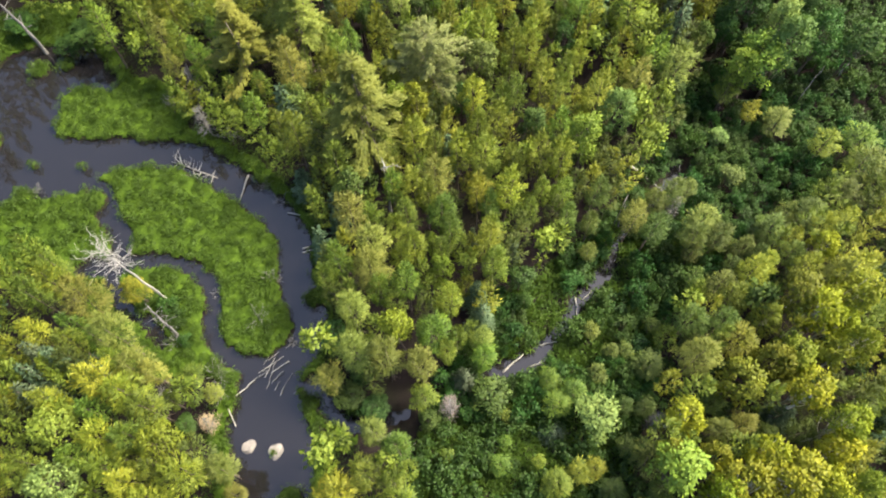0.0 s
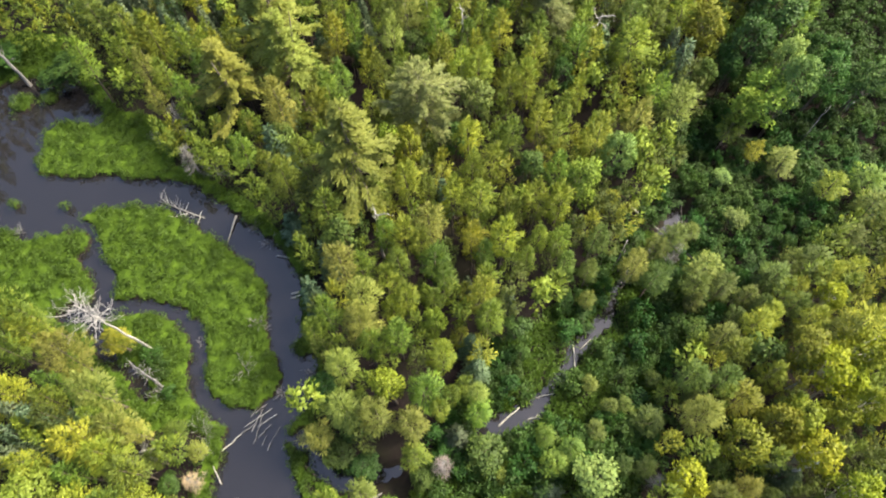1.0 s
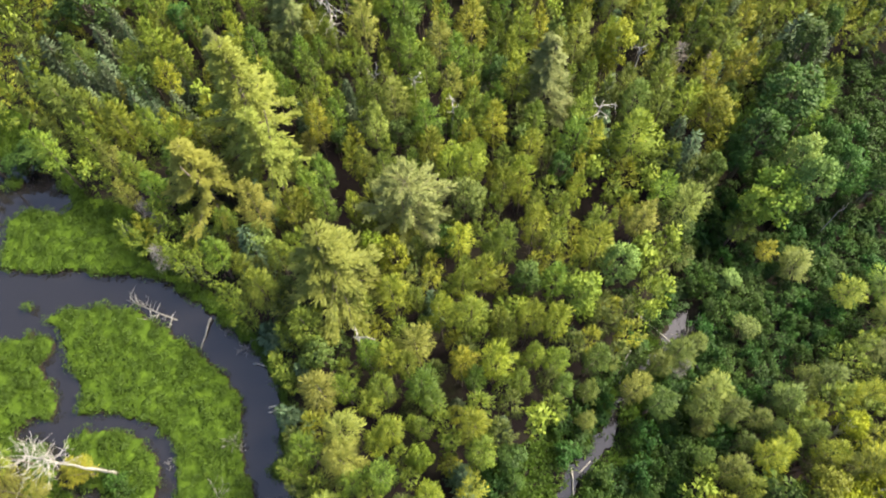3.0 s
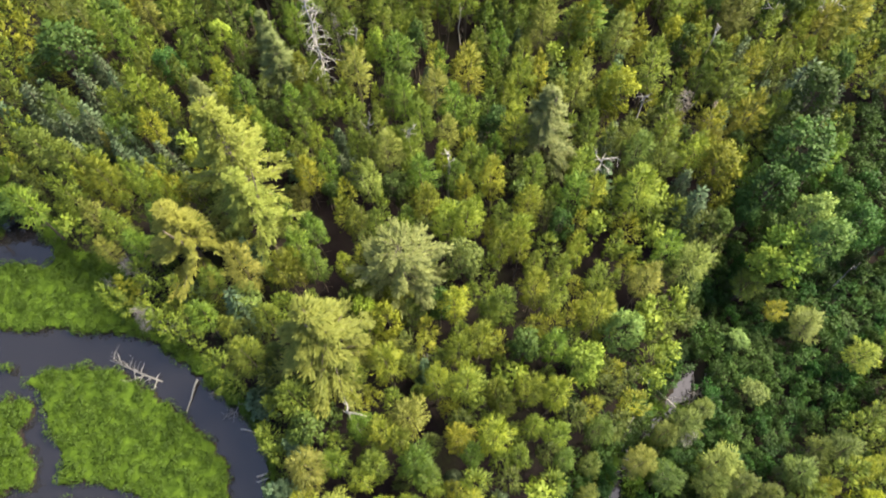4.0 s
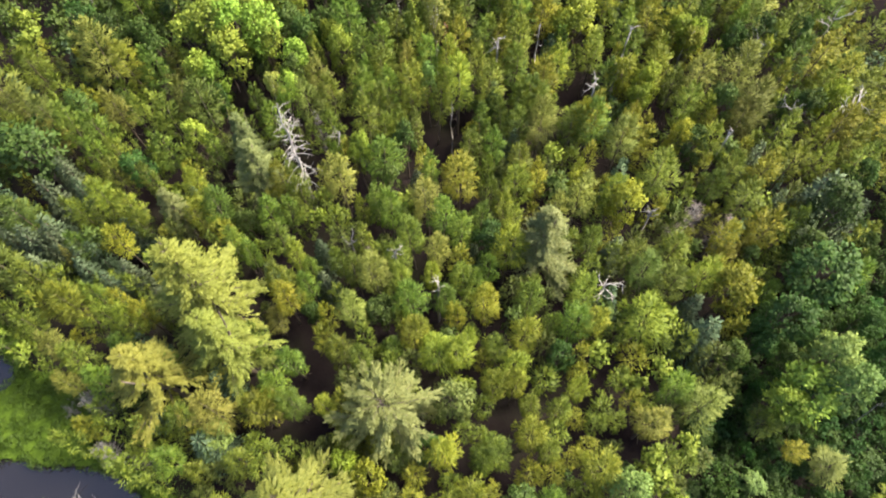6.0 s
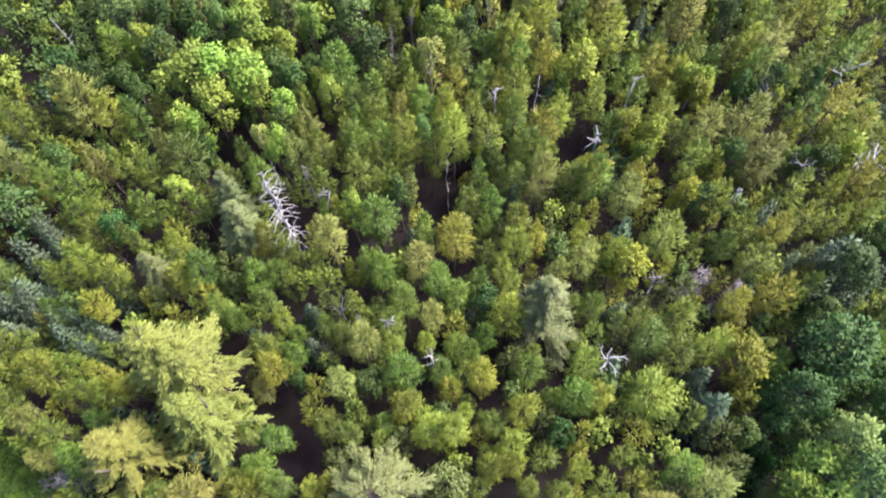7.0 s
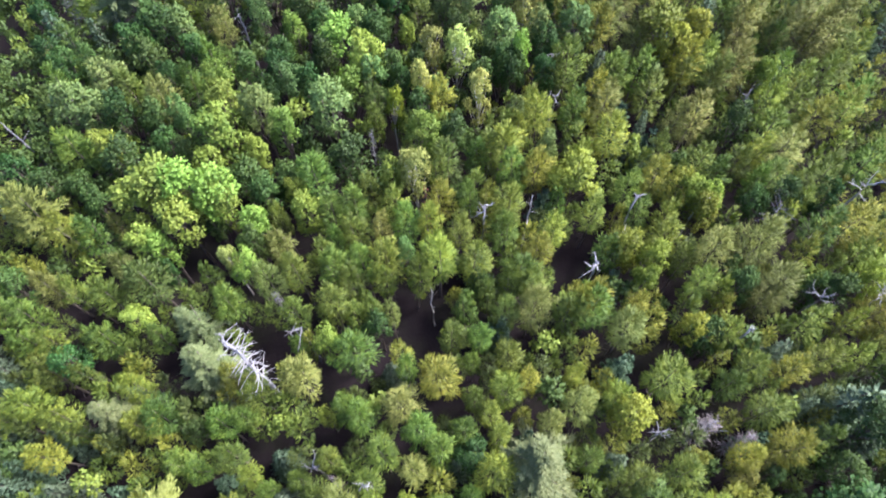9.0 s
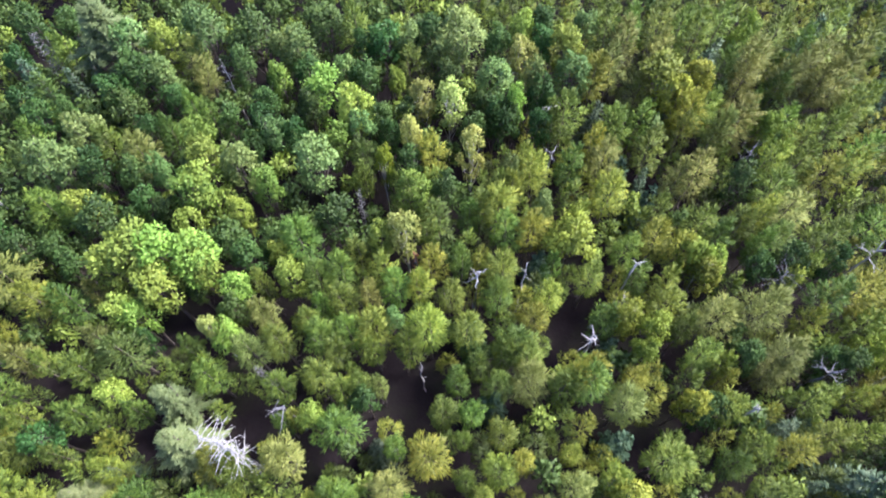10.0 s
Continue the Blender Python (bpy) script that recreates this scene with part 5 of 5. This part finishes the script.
P, D = [], []
n = 0
while n < 4200:
    x, y = g.uniform(-6, 20), g.uniform(0, 26)
    if not in_thicket(x, y) or shore_at(x, y) < 0.05:
        continue
    m = 14
    P.append(np.array([x, y, float(height(x, y)) - 0.02]) + g.normal(size=(m, 3)) * (0.16, 0.16, 0))
    D.append(g.normal(size=(m, 3)) * 0.55 + (0, 0, 0.9))
    n += 1
carpet("sedge_meadow", "sedge", sprays(np.concatenate(P), np.concatenate(D), 0.5, 0.10, 0.2, g, np.tile((0.0, 0.0, 1.0), (n * 14, 1))), "bright green sedges and ferns along the creek", "grass")

# ---- dead trees ----
def fork(start, way, length, r0, g, wander=0.16, rise=0.0, twigs=3):
    """One crooked bare limb with a few twigs, as one mesh."""
    pts, rs = crooked(start, way, length, r0, r0 * 0.25, g, 5, wander, rise)
    bits = [tube(pts, rs, 5)]
    for k in range(twigs):
        i = int(g.integers(1, 5))
        d = unit(np.array(pts[i]) - np.array(pts[i - 1]))
        p2, r2 = crooked(pts[i], d + g.normal(size=3) * 0.75, length * g.uniform(0.2, 0.5), rs[i] * 0.7, 0.008, g, 3, 0.2, rise)
        bits.append(tube(p2, r2, 4))
    return joined(bits)


def snag(x, y, h, r0, count, low, reach, up, label, seed, material=DEAD, top=(0, 0), rise=0.0, twigs=3, wander=0.16):
    """A standing dead tree: a bare stem from the ground and its limbs."""
    g = np.random.default_rng(seed)
    ob = tagged(new("dead_tree"), label, "dead tree", "standing dead trees")
    ob.matrix_basis = pose(x, y, float(height(x, y)))
    steps = 9
    pts = [np.array([top[0] * (i / steps) ** 1.3, top[1] * (i / steps) ** 1.3, -0.4 + (h + 0.4) * i / steps]) + g.normal(size=3) * 0.05 * (0 < i < steps) for i in range(steps + 1)]
    rs = [r0 * (1 - 0.8 * i / steps) for i in range(steps + 1)]
    part("trunk", mesh_of("dead_trunk", *tube(pts, rs, 8), material, True), ob)
    for k in range(count):
        u = low + (0.98 - low) * (k + g.uniform(0, 1)) / count
        i = min(int(u * steps), steps - 1)
        q = pts[i] + (pts[i + 1] - pts[i]) * (u * steps - i)
        az = 2.4 * k + g.normal() * 0.5
        length = g.uniform(*reach) * (1.15 - 0.5 * u if low < 0.5 else 1)
        part("branch", mesh_of("dead_branch", *fork(q, heading(np.array(az), up + g.normal() * 0.2), length, max(0.016, r0 * 0.21 * (1.2 - 0.6 * u)), g, wander, rise, twigs), material, True), ob)
    return ob


def forked(x, y, h, arms, length, up, label, seed, material=DEAD, r0=0.11, twigs=4):
    """A standing dead stem that ends in a few crooked arms."""
    g = np.random.default_rng(seed)
    ob = tagged(new("dead_tree"), label, "dead tree", "standing dead trees")
    ob.matrix_basis = pose(x, y, float(height(x, y)))
    top = h - length * math.sin(up) * 0.85
    pts = [np.array([0, 0, -0.4 + (top + 0.4) * i / 6]) + g.normal(size=3) * (0.05, 0.05, 0) * (i < 6) for i in range(7)]
    part("trunk", mesh_of("dead_trunk", *tube(pts, [r0 * (1 - 0.5 * i / 6) for i in range(7)], 8), material, True), ob)
    az0 = g.normal() * 0.35
    for k in range(arms):
        q = np.array(pts[-1]) + (np.array(pts[-2]) - np.array(pts[-1])) * g.uniform(0, 0.9) * (k > 0)
        way = heading(np.array(az0 + 6.283 * k / arms + g.normal() * 0.3), up + g.normal() * 0.18)
        part("branch", mesh_of("dead_branch", *fork(q, way, length * g.uniform(0.5, 1.05), r0 * (0.55 if k == 0 else 0.40), g, 0.3, 0.06, twigs), material, True), ob)
    return ob


snag(-7.8, 49.45, 13.7, 0.19, 52, 0.40, (0.6, 2.0), 0.05, "tall bleached dead conifer with drooping bare branches above the canopy", 1, rise=-0.10, twigs=2)
snag(-20.0, 17.2, 9.6, 0.12, 36, 0.70, (0.8, 1.9), 0.35, "bleached white dead tree with wide tangled crown beside the pond", 2, top=(-0.7, -0.2), twigs=5, wander=0.3)
forked(11.7, 40.95, 7.2, 5, 1.6, 0.35, "silvery dead tree top with spreading bare limbs", 3)
forked(1.35, 40.95, 7.9, 3, 1.4, 0.7, "white forked dead tree top among olive conifers", 4)
forked(-5.45, 52.0, 8.1, 2, 2, 0.8, "grey forked dead trunk among conifers", 5, DRIFT)
forked(-4.45, 24.2, 7.4, 3, 1.4, 0.6, "pale forked dead tree in the forest edge", 6)
forked(12.3, 55.8, 8.4, 5, 1.3, 0.6, "bleached crooked dead tree top beside a dark gap", 7)
forked(5.7, 60.0, 7.8, 4, 1.2, 0.5, "pale dead tree top with short antler limbs", 8)
snag(8.6, 60.0, 8.8, 0.11, 3, 0.75, (0.3, 0.6), 0.2, "bare white dead pole above conifers", 9, twigs=1)
forked(15.25, 60.2, 8.6, 2, 0.95, 0.8, "pale forked dead top", 10)
forked(14.6, 58.4, 7.4, 3, 1.4, 0.6, "bleached dead limbs showing above conifers", 11)
forked(30.0, 61.1, 8.6, 5, 1.7, 0.5, "white antlered dead tree in the conifer stand", 12)
forked(30.0, 53.9, 8.3, 5, 1.8, 0.5, "white antlered dead tree above golden conifers", 13)
forked(25.8, 53.8, 7.6, 5, 1.4, 0.5, "grey dead tree with many bare limbs", 14, DRIFT)
forked(21.0, 51.7, 7.8, 2, 0.95, 0.8, "pale forked dead top", 15)
snag(24.6, 60.0, 7.3, 0.14, 12, 0.72, (0.8, 1.6), 0.4, "grey dead tree with many bare limbs", 16, DRIFT, twigs=3)
snag(23.6, 68.4, 7.8, 0.13, 9, 0.76, (0.5, 1.1), 0.6, "weathered grey dead tree top", 17, DRIFT, twigs=3, top=(0.6, 0.4))
forked(15.1, 45.9, 7.3, 5, 0.95, 0.4, "grey dead tree top with tufted bare limbs", 18, DRIFT)
snag(-12.0, 76.0, 8.4, 0.14, 14, 0.45, (0.4, 0.8), 0.5, "pale dead tree among broadleaf trees", 19, twigs=3)
snag(-25.6, 65.8, 8.0, 0.13, 8, 0.6, (0.5, 1.0), 0.4, "leaning grey dead tree", 20, DRIFT, top=(-1.2, 0.5), twigs=2)
forked(10.8, 68.6, 7.7, 4, 0.84, 0.6, "small bare dead top", 21, DRIFT)
forked(11.1, 72.5, 7.6, 4, 1.1, 0.35, "small bare dead top", 22)
forked(-4.2, 44.2, 6.8, 3, 0.95, 0.8, "thin grey forked dead stem", 23, DRIFT)
forked(-1.35, 43.2, 7.6, 3, 1.1, 0.9, "thin pale forked dead stem", 24)
forked(19.7, 60.6, 7.2, 4, 0.95, 0.6, "small bare dead top", 25)
snag(2.3, 54.4, 7.4, 0.07, 3, 0.5, (0.3, 0.5), 0.1, "thin bare pale pole in a dark gap", 26, twigs=0)
snag(0.0, 28.2, 4.4, 0.12, 6, 0.6, (0.4, 0.9), 0.4, "short grey broken dead stem", 27, DRIFT, twigs=1)
snag(31.9, 36.6, 4.6, 0.10, 9, 0.6, (0.5, 1.2), 0.5, "grey bare dead shrub tree in the thicket", 28, DRIFT, twigs=2)
snag(27.4, 33.4, 4.6, 0.06, 2, 0.7, (0.3, 0.6), 0.5, "thin leaning grey pole", 29, DRIFT, top=(0.9, 0.9), twigs=0)
snag(-34.9, 40.5, 7.6, 0.20, 14, 0.5, (0.5, 1.1), 0.2, "leaning grey dead trunk beside the pond", 30, DRIFT, top=(-0.6, -0.2), twigs=2)
snag(-18.9, 14.6, 5.0, 0.12, 16, 0.4, (0.5, 1.1), 0.2, "grey dead spruce with dense fine branches by the marsh", 31, DRIFT, top=(-0.3, 0.5), twigs=3)
snag(20.45, 8.9, 6.6, 0.20, 0, 0.5, (1, 1), 0, "broken white birch trunk without a crown", 32, BIRCH)
snag(21.6, 15.45, 5.6, 0.18, 0, 0.5, (1, 1), 0, "broken white birch trunk without a crown", 33, BIRCH)


# ---- dead shrubs on the marsh ----
def dead_shrub(x, y, h, r, seed, material=DRIFT):
    g = np.random.default_rng(seed)
    bits = []
    for k in range(16):
        d = heading(np.array(g.uniform(0, 6.28)), g.uniform(0.3, 1.3))
        bits.append(fork((0, 0, 0.0), d, math.hypot(h, r) * g.uniform(0.6, 1.0), 0.022, g, 0.22, 0.02, 4))
    ob = new("dead_shrub", mesh_of("dead_shrub", *joined(bits), material))
    ob.matrix_basis = pose(x, y, float(height(x, y)))
    return tagged(ob, "leafless pale grey shrub on the marsh", "dead shrub", "dead shrubs")


for k, (x, y, h, r) in enumerate([(-13.6, 15.9, 1.1, 0.9), (-13.0, 19.1, 1.0, 0.5), (-18.9, 14.3, 0.9, 0.7), (-11.0, 14.4, 0.6, 0.5), (-32.2, 26.5, 0.8, 0.7), (-12.9, 25.7, 0.9, 0.9), (-14.3, 26.9, 0.8, 0.6),
                                  (-19.0, 10.3, 1.3, 0.6), (-15.8, 11.9, 1.0, 1.0), (-15.4, 10.7, 0.9, 0.9), (-8.9, 15.4, 1.0, 0.8), (-16.9, 17.9, 0.6, 0.5), (-17.5, 31.5, 1.6, 0.8), (-22.8, 34.5, 1.4, 0.7), (17.6, 26.3, 1.9, 0.9)]):
    dead_shrub(x, y, h, r, 60 + k)


# ---- fallen wood ----
def log(p, q, r0, label, seed, material=DEAD, name="fallen_log"):
    """A fallen tapered stem from p to q, a little bent, broken at its ends."""
    g = np.random.default_rng(seed)
    p, q = np.array(p, float), np.array(q, float)
    pts = [p + (q - p) * i / 5 + g.normal(size=3) * 0.03 * (0 < i < 5) for i in range(6)]
    ob = new(name, mesh_of(name, *tube(pts, [r0 * (1 - 0.1 * i) * g.uniform(0.92, 1.08) for i in range(6)], 7), material, True))
    return tagged(ob, label, "log", "fallen wood")


FLOAT = "pale bare stick lying in the dark water"
log((-15.75, 27.8, 0.25), (-16.2, 25.6, 0.04), 0.09, "straight grey log slanting from the bank into the pond", 1, DRIFT)
log((-12.4, 24.5, 0.1), (-10.7, 24.1, 0.3), 0.06, "thin pale log at the pond's edge", 2)
log((-11.0, 21.5, 0.06), (-9.9, 21.8, 0.2), 0.08, "short white log at the bank", 3)
log((-11.0, 21.2, 0.06), (-10.1, 21.4, 0.2), 0.05, "short white log at the bank", 4)
log((-14.75, 10.3, 0.05), (-13.3, 11.6, 0.2), 0.06, "thin white log lying on the shore", 5)
for k, (a, b) in enumerate([((-13.2, 12.1), (-11.5, 13.3)), ((-12.5, 11.0), (-12.0, 12.9)), ((-12.3, 12.1), (-11.1, 12.9)), ((-11.3, 11.2), (-10.8, 12.1)), ((-12.7, 11.8), (-12.1, 13.2)), ((-13.4, 11.6), (-12.5, 12.3)),
                            ((-12.6, 13.0), (-11.9, 13.6)), ((-11.9, 10.9), (-11.6, 11.5)), ((-11.5, 10.6), (-11.3, 11.1)), ((-12.9, 12.7), (-12.3, 13.6)), ((-10.6, 10.7), (-10.2, 10.9)), ((-12.2, 11.4), (-11.4, 12.2))]):
    log((*a, 0.03), (*b, 0.16 + 0.05 * (k % 3)), 0.024 + 0.006 * (k % 3), FLOAT, 20 + k, DRIFT if k % 2 else DEAD)
log((8.86, 17.6, 0.12), (8.85, 16.0, 0.25), 0.08, "white log lying across the creek", 6)
log((3.5, 12.1, 0.05), (4.95, 13.3, 0.35), 0.07, "pale log lying in the creek", 7)
log((6.0, 14.0, 0.06), (7.3, 14.2, 0.25), 0.06, "pale log lying in the creek", 8)
log((5.4, 12.5, 0.05), (6.3, 12.8, 0.2), 0.06, "pale log lying in the creek", 9)
log((9.3, 17.3, 0.05), (10.1, 18.0, 0.2), 0.045, "pale log lying in the creek", 10)
log((13.7, 27.9, 1.3), (15.0, 26.8, 0.9), 0.11, "grey fallen trunk in the thicket", 11)
log((15.0, 26.8, 0.9), (18.8, 22.9, 0.8), 0.09, "long grey fallen trunk under alders", 12, DRIFT)
log((12.1, 23.1, 0.3), (13.1, 24.9, 1.8), 0.06, "thin grey pole leaning over the creek", 13, DRIFT)
log((12.5, 23.0, 0.3), (12.9, 24.2, 1.6), 0.05, "thin grey pole leaning over the creek", 14, DRIFT)
log((-4.8, 7.4, 0.5), (-3.9, 7.9, 0.8), 0.10, "short grey log on the bank", 15, DRIFT)
log((-3.1, 6.8, 0.6), (-2.3, 7.3, 0.8), 0.06, "short white log on the bank", 16)
log((-2.8, 6.2, 0.5), (-2.5, 6.9, 0.7), 0.05, "short white log on the bank", 17)
log((-19.4, 10.3, 1.0), (-18.4, 10.6, 1.2), 0.07, "short white broken log by the trees", 18)
log((-14.2, 8.5, 0.1), (-14.6, 9.5, 0.9), 0.05, "thin pale leaning pole at the shore", 19)
log((-9.0, 9.6, 0.1), (-8.2, 9.0, 0.3), 0.09, "reddish dark log at the shore", 44, BARK)

raft = tagged(new("fallen_tree"), "bleached fallen tree lying in the pond with upright bare ribs", "dead tree", "fallen wood")
part("trunk", mesh_of("fallen_trunk", *tube([(-22.1, 29.2, 0.10), (-20.9, 28.75, 0.16), (-19.6, 28.2, 0.14), (-18.2, 27.7, 0.06)], [0.03, 0.05, 0.065, 0.06], 7), DRIFT, True), raft)
g = np.random.default_rng(5)
for k in range(22):
    u = g.uniform(0.05, 0.97)
    base = np.array([-22.1 + 3.9 * u, 29.2 - 1.5 * u, 0.12])
    side = 1 if k % 3 else -1
    way = np.array([g.normal() * 0.6, side * 0.7 + g.normal() * 0.3, 0.55 + g.normal() * 0.35 if side > 0 else 0.1])
    part("branch", mesh_of("fallen_branch", *fork(base, way, g.uniform(0.4, 1.5), g.uniform(0.02, 0.038), g, 0.10, 0.0, 2), DEAD if k % 2 else DRIFT, True), raft)


# ---- boulders in the pond ----
def boulder(x, y, size, seed, mossy):
    bm = bmesh.new()
    bmesh.ops.create_icosphere(bm, subdivisions=4, radius=1.0)
    for v in bm.verts:
        n1 = noise.noise(v.co * 1.1 + Vector((seed, 0, 0))) * 0.35 + noise.noise(v.co * 3.1 + Vector((0, seed, 0))) * 0.10
        v.co *= 1 + n1
        v.co.z = min(v.co.z, 0.62 + 0.15 * v.co.x)
        v.co = Vector((v.co.x * size[0], v.co.y * size[1], v.co.z * size[2]))
    me = bpy.data.meshes.new("boulder")
    bm.to_mesh(me)
    bm.free()
    me.materials.append(STONE)
    me.polygons.foreach_set("use_smooth", [True] * len(me.polygons))
    ob = new("boulder", me)
    ob.matrix_basis = pose(x, y, 0.06, 0, 0, 40 * seed)
    tagged(ob, "pale granite boulder rising from the dark pond" + (", tufted with moss" if mossy else ""), "boulder", "pond boulders")
    if mossy:
        gg = np.random.default_rng(3)
        pp = gg.normal(size=(140, 3)) * (0.13, 0.10, 0.0) + np.array([-0.05, 0.08, size[2] * 0.55])
        part("moss", leafy_mesh("moss", sprays(pp, gg.normal(size=(140, 3)) * 0.6 + (0, 0, 0.8), 0.12, 0.07, 0.1, gg), LEAF["marsh"]), ob, "olive moss tuft")
    return ob


for x, y, h, r in ((-19.75, 16.75, 1.7, 0.75), (-19.3, 16.2, 1.4, 0.7), (-19.0, 15.5, 1.2, 0.6), (-18.3, 14.2, 1.1, 0.6)):
    plant("alder", x, y, h, r)

boulder(-13.2, 7.2, (0.50, 0.38, 0.42), 1, False)
boulder(-11.4, 6.9, (0.52, 0.42, 0.40), 2, True)
